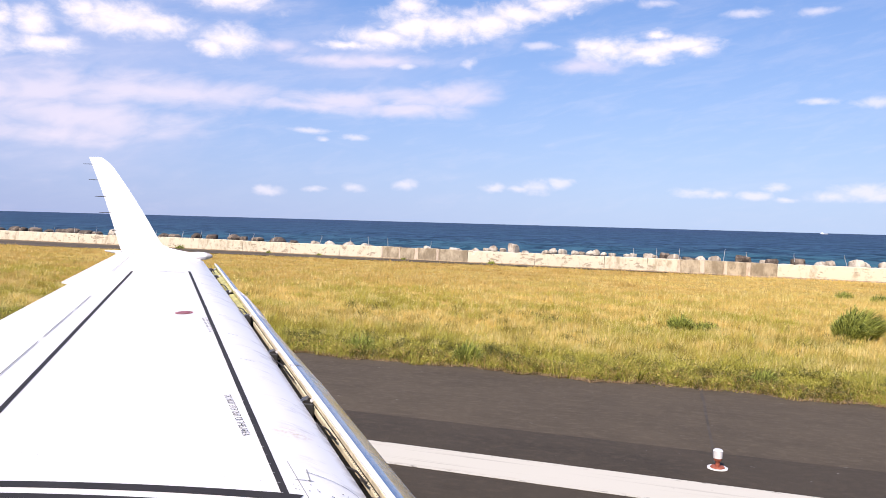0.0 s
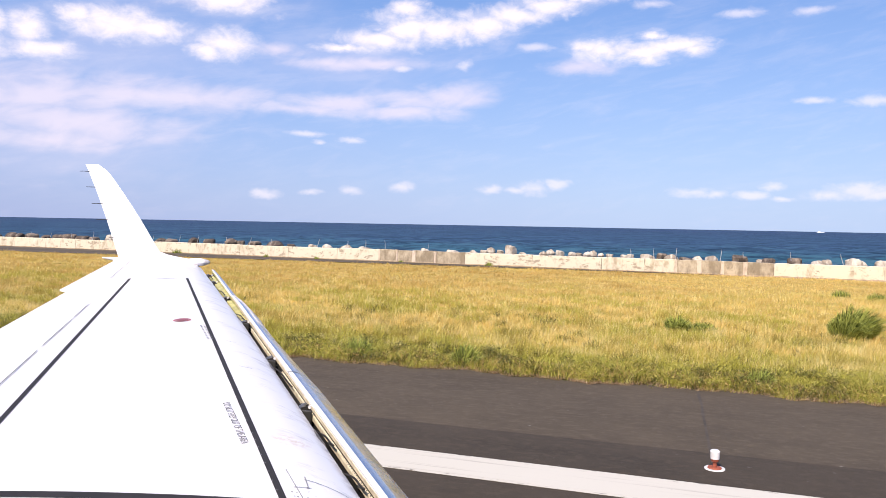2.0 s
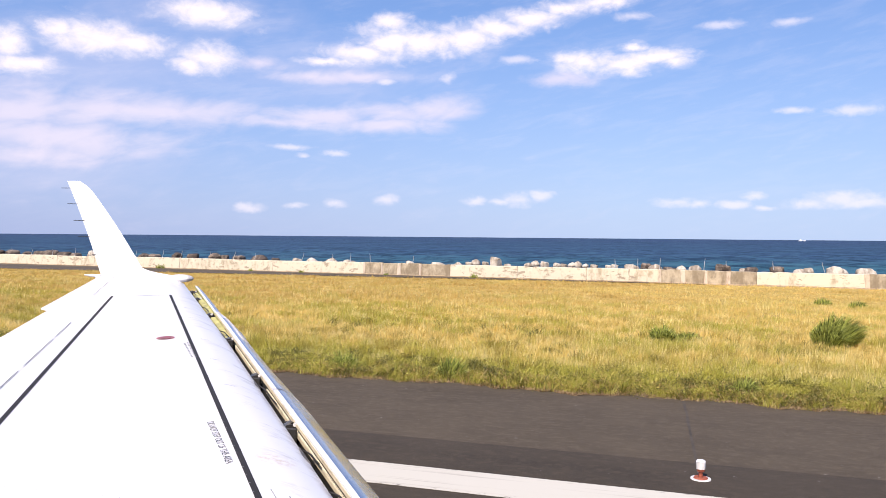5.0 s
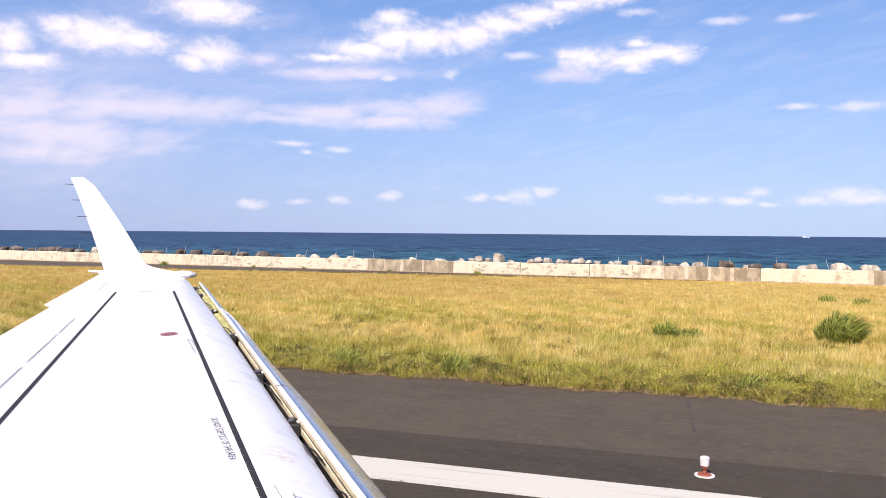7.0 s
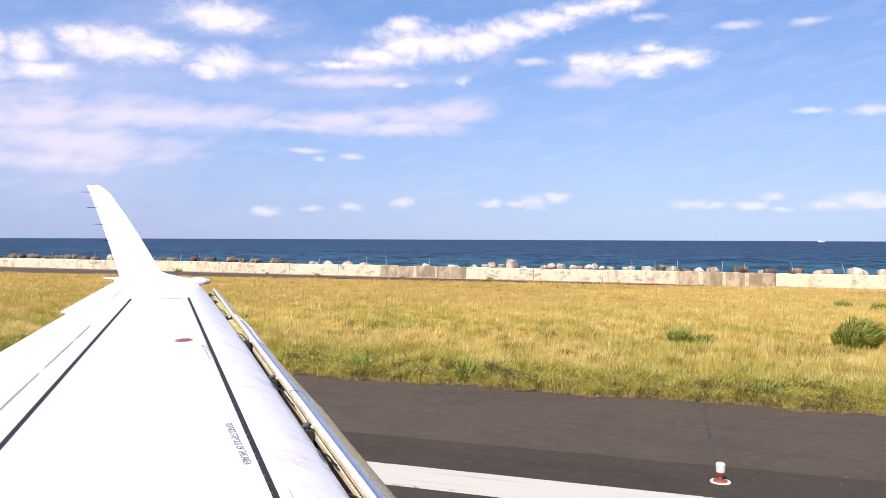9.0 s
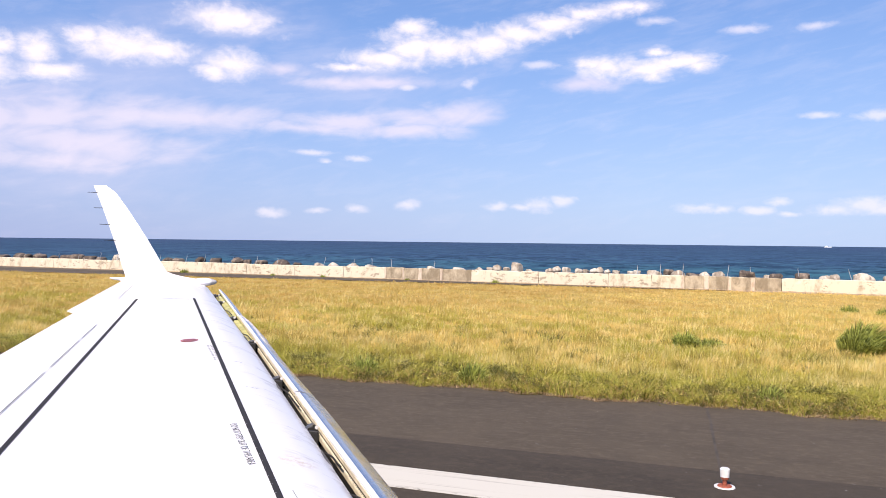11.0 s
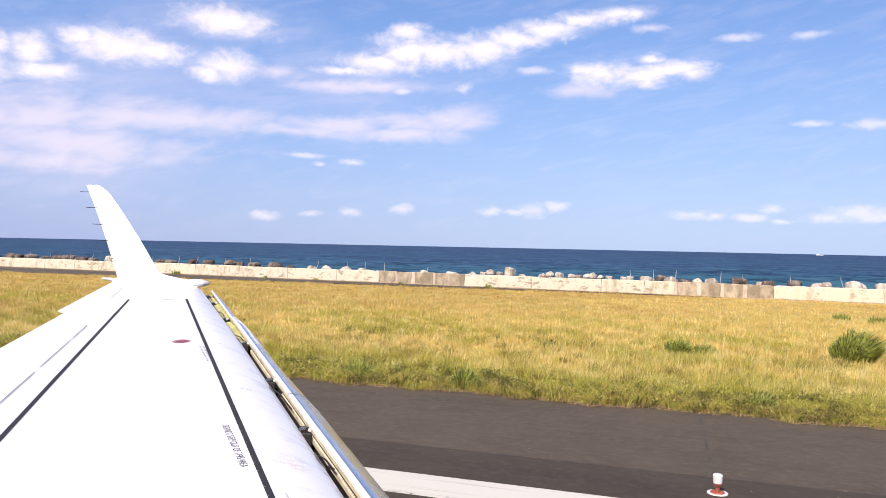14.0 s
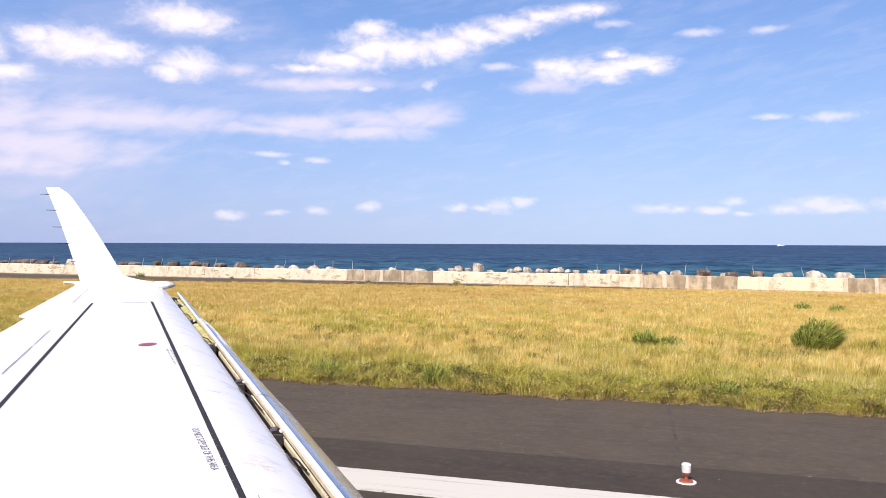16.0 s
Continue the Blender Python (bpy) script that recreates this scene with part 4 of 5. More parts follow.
def build_foam():
    rng = random.Random(8)
    for x, y, w, d in ((-77, 100, 6.0, 1.2), (16.0, 121, 3.0, 1.0), (19.5, 92, 5.5, 1.6), (12.5, 88, 4.5, 1.2), (34, 118, 12, 3.0), (52, 114, 12, 3)):
        bm = bmesh.new()
        for j in range(7):
            px = w * (j / 6 - 0.5) + rng.uniform(-0.3, 0.3)
            s = (0.16 + 0.12 * rng.random()) * w * (1 - 0.5 * abs(j / 3 - 1))
            bmesh.ops.create_icosphere(bm, subdivisions=3, radius=1.0, matrix=Matrix.Translation((px, rng.uniform(-0.2, 0.2) * d, 0))
                                       @ Matrix.Diagonal((s, d * 0.4, 0.16 + 0.12 * rng.random(), 1)))
        for v in bm.verts:
            v.co += Vector((0.3, 0.3, 0.16)) * noise.noise(v.co * 1.6 + Vector((x, y, 0)))
        ob = link_mesh("breaking_wave", bm, FOAM)
        ob.matrix_basis = Matrix.Translation((x, y, -3.05))
        tagged(ob, "white foaming crest of a breaking wave", "wave", "breaking waves")


build_foam()


def build_ship():
    """A small pale ship far out, hull down near the horizon."""
    x, y = 560.0, 2700.0
    ship = thing("ship", (x, y, -3.0), "tiny white ship far out on the sea", "ship")
    bm = bmesh.new()
    rings = []
    for s, w in ((-11, 0.3), (-9.5, 1.8), (0, 2.4), (7.5, 1.8), (11, 0.3)):
        rings.append([(x + s, y - w, -0.9), (x + s, y + w, -0.9), (x + s, y + w * 0.7, -4), (x + s, y - w * 0.7, -4)])
    part("hull", loft(rings), FOAM, ship, "white hull")
    bm = bmesh.new()
    slab(bm, x - 8.5, x - 1.5, y - 1.6, y + 1.6, -0.9, 1.0)
    slab(bm, x - 7, x - 4, y - 1.2, y + 1.2, 1.0, 2.2)
    part("deckhouse", bm, FOAM, ship, "white deckhouse")


build_ship()


# ---- runway edge light ----
def build_edge_light():
    at = (1.126, 11.585, 0)
    lamp = thing("runway_edge_light", at, "small elevated runway edge light on a rusty red stem", "runway light")

    def put(name, z0, z1, r0, r1, mat, label=""):
        bm = bmesh.new()
        tube(bm, (at[0], at[1], z0), (at[0], at[1], z1), r0, r1, 20)
        return part(name, bm, mat, lamp, label, False)

    put("base_plate", -0.02, 0.012, 0.15, 0.14, LENS, "pale round base plate")
    put("flange", 0.012, 0.03, 0.10, 0.09, RUST, "rusty red flange")
    put("stem", 0.03, 0.11, 0.03, 0.03, RUST, "rusty red stem")
    put("lamp_body", 0.11, 0.145, 0.05, 0.062, RUST, "weathered red lamp housing")
    put("lens", 0.145, 0.25, 0.062, 0.066, LENS, "clear pressed-glass lens")
    put("cap", 0.25, 0.27, 0.07, 0.05, LENS, "pale cap")


build_edge_light()


# ---- aircraft wing ----
def top_z(y):
    return 2.05 + 0.072 * y


def x_nose(y):
    return 1.124 - 0.706 * y - 0.02 * max(0.0, y - 6.8)


def x_slat(y):
    return 1.221 - 0.706 * y


def x_tail(y):
    return -2.674 - 0.477 * y


def x_line(y):
    return -1.44 - 0.705 * (y - 2.99)


def x_rear(y):
    return -3.31 - 0.5625 * (y - 3.48)


def x_hinge(y):
    return -3.99 - 0.549 * (y - 4.28)


WING = thing("aircraft", (-2.6, 1.1, 0.0), "white airliner wing with tall winglet and extended polished slats", "aircraft")


def surface(x, y):
    """Height of the wing's upper skin."""
    s = 0.0
    d = x_nose(y) - x
    if d < 0.45:
        s = 0.115 * ((0.45 - d) / 0.45) ** 2.2
    return top_z(y) - s


def build_wing():
    ys = [-0.3 + 0.4 * i for i in range(28)]  # to 10.5
    rings = []
    for y in ys:
        nose, tail, z = x_nose(y), x_hinge(y) - 0.03, top_z(y)
        up = [(nose - d, y, surface(nose - d, y)) for d in (0.0, 0.03, 0.07, 0.11, 0.16, 0.22, 0.28, 0.36, 0.46, 0.55, 0.65)]
        th = 0.42 - 0.028 * y
        rear = [(tail + 0.2, y, z), (tail, y, z - 0.004), (tail, y, z - th * 0.35), (tail + 0.8, y, z - th)]
        low = [(nose - 0.6, y, z - th), (nose - 0.12, y, z - th * 0.8), (nose - 0.05, y, z - 0.2)]
        rings.append(up + rear + low)
    part("wing_skin", loft(rings), PAINT, WING, "glossy white painted upper skin", True)

    # trailing edge: flap inboard, aileron outboard, each a slim wedge
    def wedge(name, y0, y1, offset, label):
        r = []
        for i in range(9):
            y = y0 + (y1 - y0) * i / 8
            a, b, z = x_hinge(y) + 0.02, x_tail(y) + offset, top_z(y)
            r.append([(a, y, z - 0.006), (a * 0.5 + b * 0.5, y, z - 0.012), (b, y, z - 0.03), (b, y, z - 0.045),
                      (a * 0.5 + b * 0.5, y, z - 0.10), (a, y, z - 0.13)])
        part(name, loft(r), PAINT, WING, label, True)

    wedge("flap", -0.3, 7.85, 0.0, "white trailing-edge flap")
    wedge("aileron", 7.66, 10.5, -0.13, "white aileron with pointed inboard corner")

    # leading-edge cove: a dark wall under the nose, a pale rail along the foot of the gap
    r = []
    for y in ys[:-1]:
        n, z = x_nose(y), top_z(y)
        r.append([(n - 0.045, y, z - 0.13), (n + 0.003, y, z - 0.125), (n + 0.012, y, z - 0.18), (n + 0.03, y, z - 0.30), (n - 0.04, y, z - 0.30)])
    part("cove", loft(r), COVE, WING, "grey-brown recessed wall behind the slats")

    def rail(y0, y1, near, wide, mat, label):
        r = []
        for i in range(13):
            y = y0 + (y1 - y0) * i / 12
            n, z = x_nose(y) + near, top_z(y) - 0.150
            r.append([(n, y, z - 0.006), (n + 0.25 * wide, y, z), (n + wide, y, z + 0.004), (n + wide, y, z - 0.03), (n, y, z - 0.03)])
        return part("cove_rail", loft(r), mat, WING, label)

    inner = rail(2.6, 5.32, 0.081, 0.011, CREAM, "cream primed rail in the slat gap")
    rail(5.72, 6.72, 0.080, 0.012, CREAM, "cream primed rail in the slat gap")
    rail(7.0, 8.1, 0.048, 0.056, PRIMER, "yellow-green primed rail in the slat gap")
    rail(8.35, 9.9, 0.062, 0.072, PRIMER, "yellow-green primed rail in the slat gap")
    for i in range(34):
        y = 2.95 + 0.026 * i
        bm = bmesh.new()
        x, z = x_nose(y) + 0.087, top_z(y) - 0.1470
        slab(bm, x - 0.003, x + 0.003, y - 0.003, y + 0.003, z, z + 0.003)
        part("rivet", bm, STEEL, inner)

    # slats: profile forward of the rear edge, below it
    prof = [(0, 0), (0.024, -0.001), (0.040, -0.003), (0.052, -0.0065), (0.061, -0.012), (0.070, -0.0195), (0.087, -0.034), (0.111, -0.0555), (0.141, -0.0845),
            (0.165, -0.1095), (0.181, -0.13), (0.19, -0.15), (0.182, -0.178), (0.152, -0.2), (0.1, -0.2), (0.06, -0.155), (0.035, -0.1), (0.02, -0.05), (0, -0.012)]

    def ring(y, k, lift=0.0):
        return [(x_slat(y) + 0.98 * a * k, y + 0.69 * a * k, top_z(y) - 0.10 + lift + b * min(1.0, k + 0.25)) for a, b in prof]

    def fit_slat(stops, lift, inside_paint):
        r, trim, lip, back = [], [], [], []
        for y, k in stops:
            q = ring(y, k, lift)
            xb, zb = x_slat(y), top_z(y) - 0.105 + lift
            r.append(q)
            e = Vector(q[1]) + Vector((0, 0, 0.002))
            trim.append([(q[0][0] - 0.003, q[0][1], q[0][2] + 0.002), tuple(e), tuple(e - Vector((0, 0, 0.008))), (q[0][0] - 0.003, q[0][1], q[0][2] - 0.010)])
            lip.append([(xb - 0.007, y, zb - 0.006), (xb - 0.007, y, zb - 0.03), (xb + 0.012, y, zb - 0.032), (xb + 0.012, y, zb - 0.008)])
            back.append([(xb + 0.006, y, zb - 0.03), (xb + 0.002, y, zb - 0.1), (xb + 0.03, y, zb - 0.18), (xb + 0.045, y, zb - 0.18), (xb + 0.02, y, zb - 0.1), (xb + 0.018, y, zb - 0.03)])
        slat = part("slat", loft(r), METAL, WING, "polished bare aluminium slat, extended", True)
        part("slat_trim", loft(trim), TRIM, slat, "white painted rear edge", True)
        part("slat_lip", loft(lip), inside_paint, slat, "primed rear face")
        # dark panel: the shade inside the slat gap, put in as colour
        part("slat_back", loft(back), DARK, slat, "inner face coloured dark as the gap's shade")
        return slat

    fit_slat([(0.3 + 0.484 * i, 1.0) for i in range(11)], 0.0, CREAM)
    end = [(7.15, 0.86), (7.35, 0.90), (7.55, 0.90), (7.72, 0.84), (7.87, 0.72), (8.0, 0.55), (8.1, 0.35), (8.16, 0.16)]
    middle = fit_slat([(5.165, 0.98), (5.6, 0.94), (6.1, 0.88), (6.6, 0.84)] + end, 0.0, CREAM)
    fit_slat([(7.5, 0.62), (8.2, 0.62), (8.8, 0.64), (9.4, 0.62), (9.8, 0.60), (10.15, 0.56), (10.36, 0.45)], -0.018, PRIMER)
    # white rounded lip round the outer end of the middle slat
    lip = []
    for y, k in [(6.85, 0.84), (7.0, 0.84)] + end:
        q = ring(y, k, 0.0)
        a, b = Vector(q[5]), Vector(q[7])
        out = (b - a).normalized() * 0.02
        lip.append([tuple(a + Vector((-0.01, -0.01, 0.006))), tuple(a + Vector((0.006, 0.006, 0.012))), tuple(b + out + Vector((0, 0, 0.006))), tuple(b - Vector((0, 0, 0.012)))])
    part("end_lip", loft(lip), PAINT, middle, "white rounded end lip", True)
    bm = bmesh.new()
    bmesh.ops.create_uvsphere(bm, u_segments=20, v_segments=12, radius=1.0,
                              matrix=Matrix.Translation((-6.41, 10.47, 2.775)) @ Matrix.Diagonal((0.21, 0.12, 0.06, 1)))
    part("tip_fairing", bm, PAINT, WING, "white rounded wing tip fairing", True)

    # slat tracks in the gap: twin side plates, a toothed arm between, rollers and a bolt
    for y in (3.16, 4.47, 5.57, 6.86, 8.22, 9.35, 9.95):
        n, s, z = x_nose(y), x_slat(y), top_z(y)
        if y > 7.5:  # the outer slat sits lower
            s, z = s - 0.03, z - 0.022
        bm = bmesh.new()
        slab(bm, n - 0.02, s + 0.02, y - 0.03, y + 0.03, z - 0.23, z - 0.17)
        bmesh.ops.bevel(bm, geom=bm.edges[:], offset=0.005, segments=1, affect="EDGES")
        track = part("slat_track", bm, DARK, WING, "dark slat track with side plates and slanted arms")
        for d in (-0.085, 0.075):
            bm = bmesh.new()
            slab(bm, n - 0.03, s + 0.03, y + d, y + d + 0.018, z - 0.22, z - 0.122)
            bmesh.ops.bevel(bm, geom=bm.edges[:], offset=0.005, segments=1, affect="EDGES")
            part("side_plate", bm, DARK, track)
        for d in (-0.04, 0.035):
            bm = bmesh.new()
            tri = [bm.verts.new((x, y + d + 0.4 * (x - n), zz)) for x, zz in ((n + 0.006, z - 0.125), (s - 0.008, z - 0.112), (s - 0.004, z - 0.19), (n + 0.02, z - 0.20))]
            solid = bmesh.ops.extrude_face_region(bm, geom=[bm.faces.new(tri)])
            bmesh.ops.translate(bm, verts=[v for v in solid["geom"] if isinstance(v, bmesh.types.BMVert)], vec=(0.004, 0.022, 0))
            bmesh.ops.recalc_face_normals(bm, faces=bm.faces)
            part("arm", bm, BLACK, track, "black slanted support arm")
        bm = bmesh.new()
        tube(bm, (n + 0.02, y - 0.06, z - 0.13), (n + 0.02, y + 0.07, z - 0.125), 0.016, 0.016, 10)
        part("roller", bm, STEEL, track, "steel roller")
        bm = bmesh.new()
        tube(bm, (s - 0.012, y - 0.012, z - 0.118), (s - 0.012, y + 0.012, z - 0.116), 0.012, 0.012, 8)
        part("bolt", bm, LENS, track, "bright bolt head")

    # flexible black lines that sag across the gap
    def hose(points, r):
        pts = [Vector(p) for p in points]
        bm = bmesh.new()
        for p, q in zip(pts, pts[1:]):
            tube(bm, p, q, r, r, 7)
        return part("hydraulic_line", bm, BLACK, WING, "black flexible hydraulic line")

    for y0, y1 in ((5.34, 4.86), (4.05, 3.86), (3.52, 3.36), (8.55, 8.3), (9.75, 9.5), (7.2, 6.95)):
        pts = []
        for i in range(9):
            f = i / 8
            y = y0 + (y1 - y0) * f
            pts.append((x_nose(y) - 0.004 + 0.070 * f + 0.012 * math.sin(5 * f), y, top_z(y) - 0.118 + 0.010 * math.sin(3.1 * f)))
        hose(pts, 0.0055)
    # dark wedges where the skin is cut away over the actuators
    for y in (6.95, 5.28, 3.95):
        r = [[(x_nose(q) - w, q, surface(x_nose(q) - w, q) + 0.002), (x_nose(q) + 0.006, q, surface(x_nose(q), q) + 0.002), (x_nose(q) + 0.006, q, surface(x_nose(q), q) - 0.02)]
             for q, w in ((y - 0.10, 0.002), (y - 0.03, 0.022), (y + 0.06, 0.016), (y + 0.12, 0.002))]
        part("cutout", loft(r), COVE, WING, "dark cut in the leading edge skin")

    # winglet: swept blade rising from the tip
    r = []
    for t in (-0.03, 0.0, 0.012, 0.025, 0.04, 0.06, 0.085, 0.12, 0.2, 0.3, 0.42, 0.55, 0.68, 0.8, 0.88, 0.92, 0.95, 0.975, 0.99, 1.0):
        u = max(t, 0.0)
        z = 2.79 + 1.50 * t
        y = 10.47 + 0.63 * u ** 1.1
        tail = -7.752 - 0.928 * u - 0.174 * u * u
        lead = -6.969 - 1.302 * u - 0.257 * u * u + 0.74 * max(0.0, 1 - u / 0.1) ** 2.2
        if u > 0.9:
            lead -= 2.2 * (u - 0.9) ** 1.4
        th = 0.085 * (1 - 0.65 * u)
        c = lead - tail
        r.append([(tail, y, z), (tail + 0.35 * c, y - th / 2, z), (tail + 0.75 * c, y - th / 2, z), (lead - 0.04 * c, y - th / 4, z), (lead, y, z),
                  (lead - 0.04 * c, y + th / 4, z), (tail + 0.75 * c, y + th / 2, z), (tail + 0.35 * c, y + th / 2, z)])
    winglet = part("winglet", loft(r), PAINT, WING, "tall white swept winglet", True)
    # closing rib between the wing end and the winglet
    r = []
    for y in (10.38, 10.47, 10.53):
        z, n = top_z(y), x_nose(y)
        r.append([(-7.80, y, z - 0.012), (-7.2, y, z + 0.004), (n - 0.4, y, z + 0.002), (n - 0.06, y, z - 0.07), (n - 0.1, y, z - 0.2), (-7.75, y, z - 0.12)])
    part("tip_rib", loft(r), PAINT, WING, "white wing tip closing rib", True)
    for t, k in ((0.92, 0.17), (0.745, 0.17), (0.565, 0.17), (0.395, 0.19), (0.21, 0.05)):
        z, y, x = 2.79 + 1.50 * t, 10.47 + 0.63 * t ** 1.1, -7.752 - 0.928 * t - 0.174 * t * t
        bm = bmesh.new()
        tube(bm, (x + 0.06, y, z), (x - k, y, z + 0.005), 0.006, 0.004, 6)
        part("static_wick", bm, DARK, winglet, "thin black static discharge wick")
    bm = bmesh.new()
    tube(bm, (-7.75, 10.46, 2.78), (-8.02, 10.44, 2.80), 0.035, 0.012, 8)
    part("tail_fairing", bm, PAINT, WING)


build_wing()


def build_fuselage():
    """A plain cabin shell round the eye, with one window, on its main wheels."""
    cy, cz, rad = -1.16, 2.95, 1.45
    heading = Matrix.Translation((0, cy, 0)) @ Matrix.Rotation(radians(8), 4, "Z") @ Matrix.Translation((0, -cy, 0))
    hole_x, hole_z = (-0.16, 0.36), (3.20, 3.60)

    def shell(r):
        bm = bmesh.new()
        xs = [-15.0, -14.0, -9.0, -3.0, hole_x[0], hole_x[1], 3.0, 9.0, 11.0, 12.5, 13.2]
        rs = [0.1, 0.3, 1, 1, 1, 1, 1, 1, 0.85, 0.5, 0.12]
        a0, a1 = math.asin((hole_z[0] - cz) / r), math.asin((hole_z[1] - cz) / r)
        angles = [a0, a1] + [a1 + (2 * math.pi - (a1 - a0)) * k / 30 for k in range(1, 30)]
        grid = [[bm.verts.new((x, cy + r * k * math.cos(a), cz + r * k * math.sin(a))) for a in angles] for x, k in zip(xs, rs)]
        for i in range(len(xs) - 1):
            for k in range(len(angles)):
                if i == 4 and k == 0:
                    continue
                m = (k + 1) % len(angles)
                bm.faces.new((grid[i][k], grid[i + 1][k], grid[i + 1][m], grid[i][m]))
        bm.faces.new(grid[0])
        bm.faces.new(grid[-1])
        bmesh.ops.recalc_face_normals(bm, faces=bm.faces)
        return bm

    bm = shell(rad)
    inner = shell(rad - 0.08)
    bmesh.ops.reverse_faces(inner, faces=inner.faces)
    me = bpy.data.meshes.new("lining")
    inner.to_mesh(me)
    inner.free()
    bm.from_mesh(me)
    bpy.data.meshes.remove(me)
    bmesh.ops.transform(bm, matrix=heading, verts=bm.verts)
    part("fuselage", bm, PAINT, WING, "plain white fuselage shell", True)
    x = -2.6
    bm = bmesh.new()
    tube(bm, (x, 1.1, 0.45), (x, 1.1, 2.0), 0.09, 0.11, 14)
    part("gear_leg", bm, STEEL, WING, "steel main landing gear leg")
    for y in (0.82, 1.38):
        bm = bmesh.new()
        tube(bm, (x, y - 0.13, 0.45), (x, y + 0.13, 0.45), 0.45, 0.45, 28)
        bmesh.ops.bevel(bm, geom=[e for e in bm.edges if abs(e.verts[0].co.y - e.verts[1].co.y) < 0.01], offset=0.05, segments=2, affect="EDGES")
        part("wheel", bm, DARK, WING, "black main wheel tyre")


build_fuselage()


def ribbon(fx, y0, y1, width, lift=0.003, steps=40):
    bm = bmesh.new()
    last = None
    for i in range(steps + 1):
        y = y0 + (y1 - y0) * i / steps
        x = fx(y)
        a = bm.verts.new((x - width / 2, y, surface(x - width / 2, y) + lift))
        b = bm.verts.new((x + width / 2, y, surface(x + width / 2, y) + lift))
        if last:
            bm.faces.new((last[0], last[1], b, a))
        last = (a, b)
    bmesh.ops.recalc_face_normals(bm, faces=bm.faces)
    for f in bm.faces:
        if f.normal.z < 0:
            f.normal_flip()
    return bm


def across(x0, x1, fy, width, lift=0.003, steps=24):
    bm = bmesh.new()
    last = None
    for i in range(steps + 1):
        x = x0 + (x1 - x0) * i / steps
        y = fy(x)
        a = bm.verts.new((x, y - width / 2, surface(x, y - width / 2) + lift))
        b = bm.verts.new((x, y + width / 2, surface(x, y + width / 2) + lift))
        if last:
            bm.faces.new((last[0], a, b, last[1]))
        last = (a, b)
    for f in bm.faces:
        f.normal_update()
        if f.normal.z < 0:
            f.normal_flip()
    return bm


def root_y(x):
    d = -1.39 - x
    return 2.87 - 0.09 * d - 0.067 * d * d


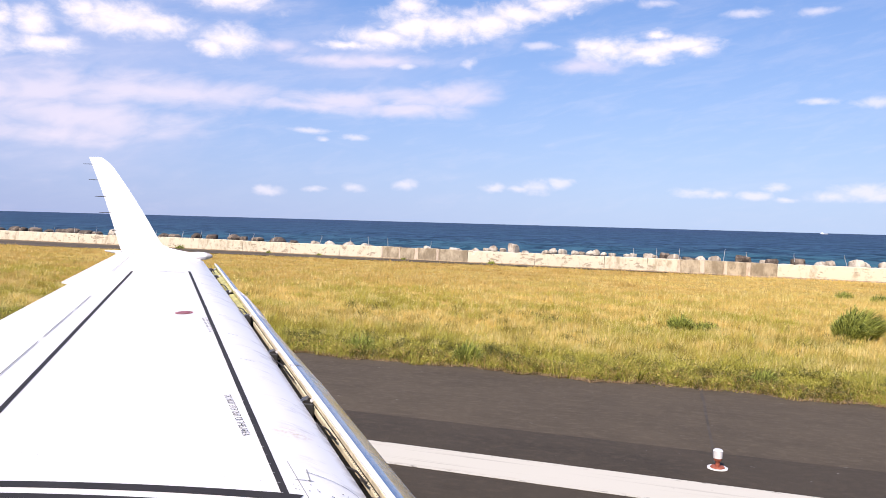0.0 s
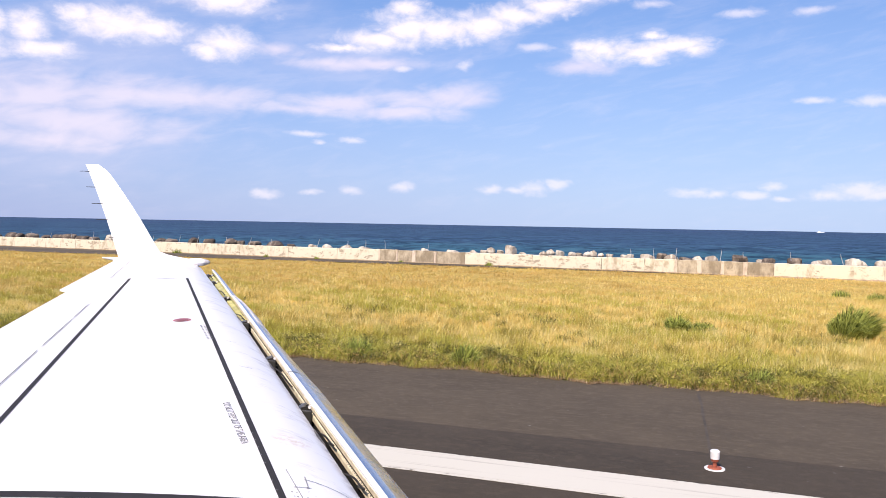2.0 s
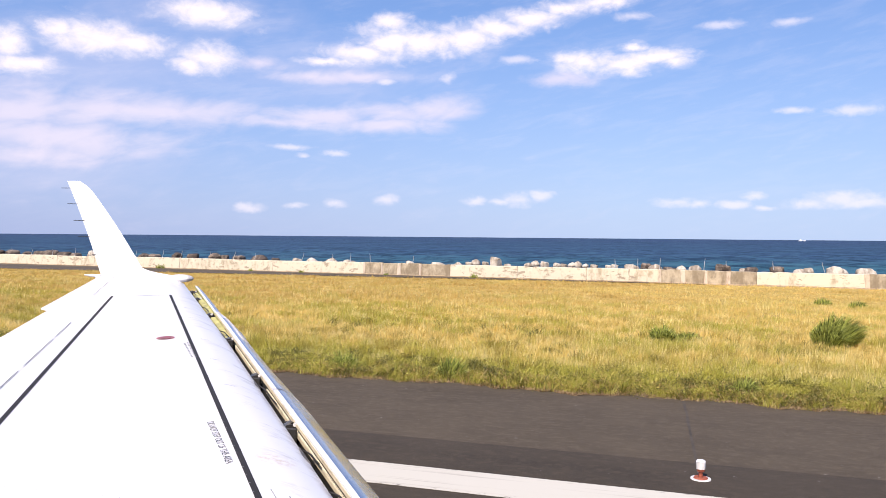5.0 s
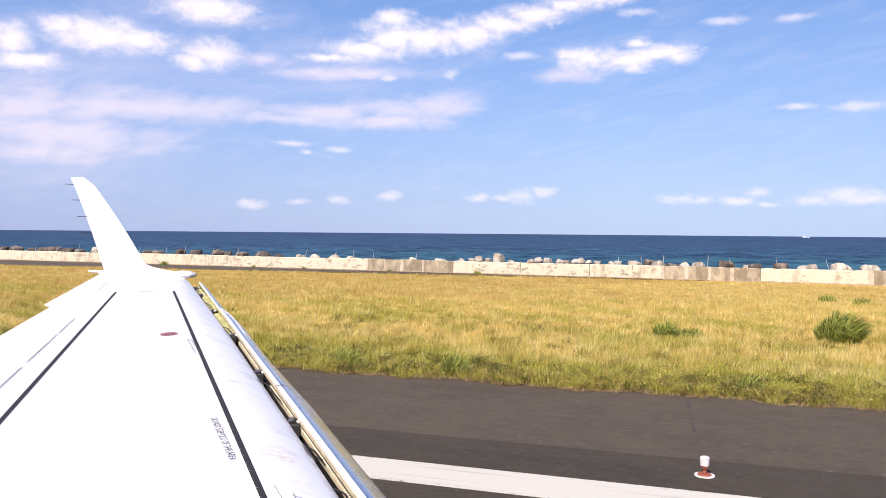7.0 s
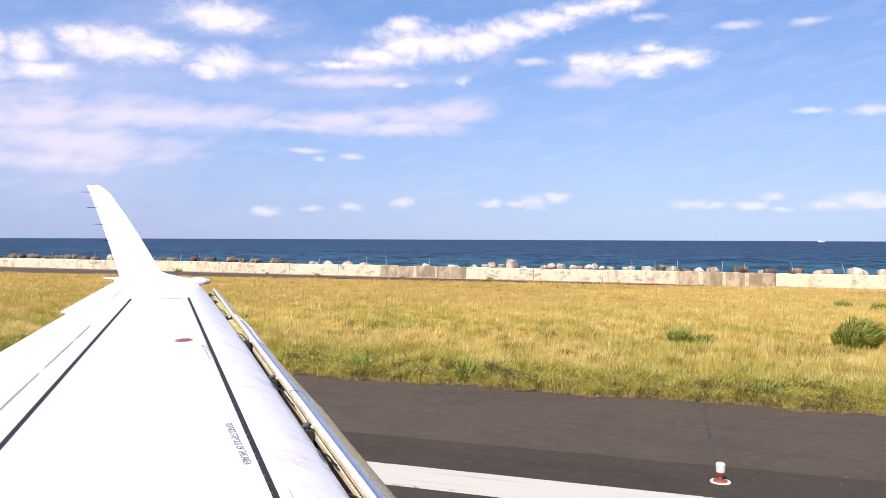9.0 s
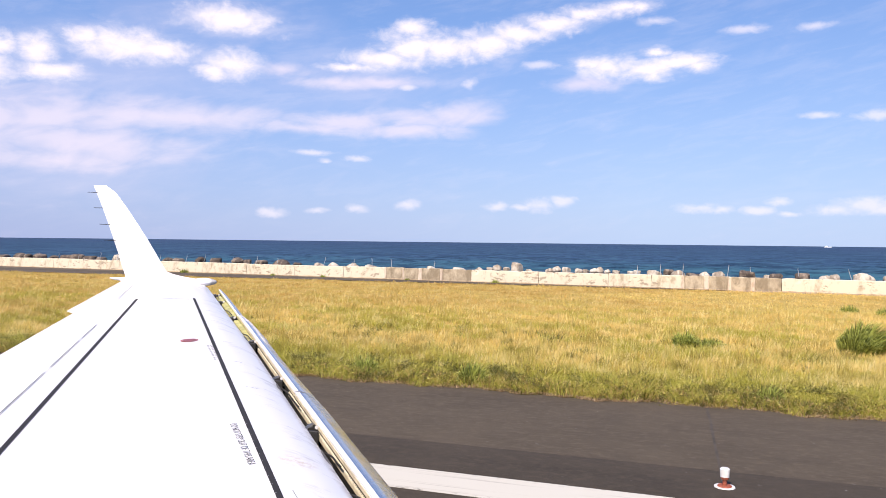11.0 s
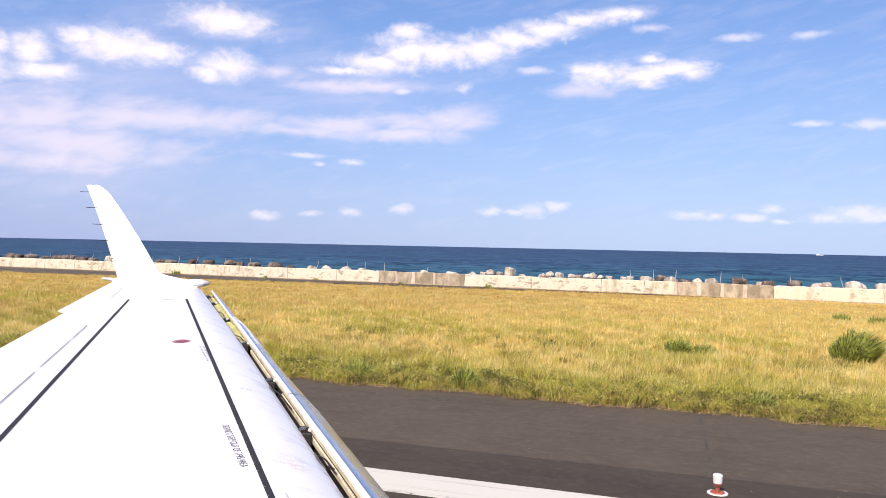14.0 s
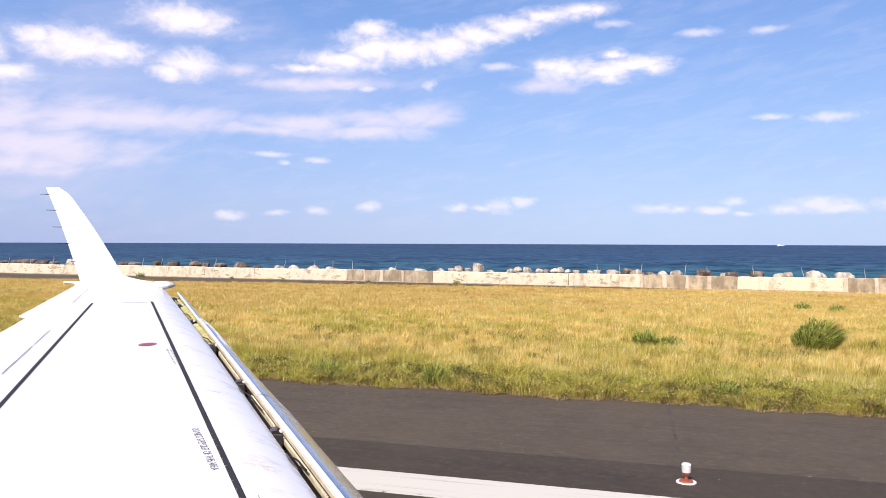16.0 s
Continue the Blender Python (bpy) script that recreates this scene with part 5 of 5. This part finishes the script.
def build_markings():
    part("walkway_line", ribbon(x_line, 2.8, 8.68, 0.036), BLACK, WING, "solid black walkway line")
    part("walkway_line", ribbon(x_rear, 2.8, 8.47, 0.036), BLACK, WING, "solid black walkway line")
    part("root_line", across(-3.4, -1.30, lambda x: root_y(x), 0.062), BLACK, WING, "black line at the wing root")
    part("root_line", across(-3.4, -1.1, lambda x: root_y(x) - 0.115, 0.05), BLACK, WING, "black line at the wing root")
    part("panel_seam", across(-6.1, -5.45, lambda x: 8.58, 0.013), SEAM, WING)
    for y0, y1, aft in ((1.5, 4.9, 0), (5.05, 6.0, 0), (6.1, 6.75, 0), (8.45, 10.4, 0.1)):
        part("panel_seam", ribbon(lambda y: x_hinge(y) - aft, y0, y1, 0.009, 0.004), GROOVE, WING, "thin grey hinge line")
    for y, k in ((4.9, 0.16), (5.6, 0.14), (6.3, 0.14), (7.3, 0.2), (7.9, 0.14)):
        x = x_nose(y)
        part("panel_seam", across(x - 0.32, x - 0.32 + k * 0.6, lambda q: y + 0.1 * (q - x), 0.006), SEAM, WING)
    part("panel_seam", ribbon(lambda y: -1.52 - 0.76 * (y - 3.22), 2.7, 3.22, 0.005), SEAM, WING)
    part("panel_seam", ribbon(lambda y: -1.41 - 0.6 * (y - 3.18), 3.06, 3.18, 0.006), SEAM, WING)
    part("panel_seam", across(-1.40, -1.09, lambda x: 3.15 - 1.1 * max(0.0, x + 1.24) ** 2 * 3, 0.005), SEAM, WING, "curved panel seam")
    part("panel_seam", across(-1.40, -1.33, lambda x: 3.06 + 0.4 * (x + 1.36), 0.006), SEAM, WING)
    rng = random.Random(4)
    for i in range(11):
        x = -1.40 + 0.26 * rng.random()
        y = 2.94 + 0.13 * rng.random()
        bm = bmesh.new()
        bmesh.ops.create_circle(bm, cap_ends=True, segments=8, radius=0.0035, matrix=Matrix.Translation((x, y, surface(x, y) + 0.004)))
        part("fastener", bm, BLACK, WING)
    for i in range(26):
        x = -3.4 + 0.085 * i
        bm = bmesh.new()
        bmesh.ops.create_circle(bm, cap_ends=True, segments=8, radius=0.003, matrix=Matrix.Translation((x, 2.99, surface(x, 2.98) + 0.004)))
        part("fastener", bm, SEAM, WING)
    for i in range(14):
        y = 2.9 + 0.09 * i
        x = x_line(y) - 0.012
        bm = bmesh.new()
        bmesh.ops.create_circle(bm, cap_ends=True, segments=8, radius=0.0042, matrix=Matrix.Translation((x, y, surface(x, y) + 0.004)))
        part("fastener", bm, SEAM, WING)
    # red oval mark
    at = (-3.96, 6.23)
    for name, r, mat, lift in (("inspection_mark", 0.078, RED, 0.003), ("mark_centre", 0.064, PINK, 0.005), ("mark_core", 0.057, DULL_RED, 0.007)):
        bm = bmesh.new()
        bmesh.ops.create_circle(bm, cap_ends=True, segments=32, radius=r, matrix=Matrix.Translation((at[0], at[1], surface(*at) + lift))
                                @ Matrix.Rotation(math.atan(0.072), 4, "X"))
        part(name, bm, mat, WING, "round red painted mark" if r > 0.08 else "")
    # lettering along the walkway line
    way = Vector((0.44, -0.59)).normalized()
    curve = bpy.data.curves.new("lettering", "FONT")
    curve.body, curve.size, curve.extrude, curve.offset = "DO NOT STEP OUT OF THIS AREA", 0.056, 0.0004, -0.0011
    text = new("lettering_source", curve)
    bpy.context.view_layer.update()
    me = bpy.data.meshes.new_from_object(text.evaluated_get(bpy.context.evaluated_depsgraph_get()))
    bpy.data.objects.remove(text)
    wide = max(v.co.x for v in me.vertices)
    bm = bmesh.new()
    bm.from_mesh(me)
    turn = Matrix(((way.x, -way.y, 0, 0), (way.y, way.x, 0, 0), (0, 0, 1, 0), (0, 0, 0, 1)))
    bmesh.ops.scale(bm, verts=bm.verts, vec=(0.735 / wide, 1, 1))
    bmesh.ops.transform(bm, matrix=Matrix.Translation((-2.31, 4.05, 0)) @ turn, verts=bm.verts)
    for v in bm.verts:
        v.co.z += surface(v.co.x, v.co.y) + 0.003
    part("lettering", bm, BLACK, WING, "small black warning lettering")
    # a shorter notice, too worn to read
    a, way = Vector((-3.67, 6.08)), Vector((0.41, -0.55)).normalized()
    rng = random.Random(6)
    for i in range(10):
        for row in (-0.013, 0.013):
            c = a + way * (0.02 + 0.066 * i + rng.uniform(-0.006, 0.006)) + Vector((-way.y, way.x)) * row
            bm = bmesh.new()
            slab(bm, -0.006, rng.uniform(0.006, 0.02), -0.008, 0.008, -0.0004, 0.0004)
            bmesh.ops.rotate(bm, verts=bm.verts, matrix=Matrix.Rotation(math.atan2(way.y, way.x), 3, "Z"))
            bmesh.ops.translate(bm, verts=bm.verts, vec=(c.x, c.y, surface(c.x, c.y) + 0.003))
            part("notice_bar", bm, SEAM, WING)


build_markings()
WING.matrix_basis = BANK @ WING.matrix_basis
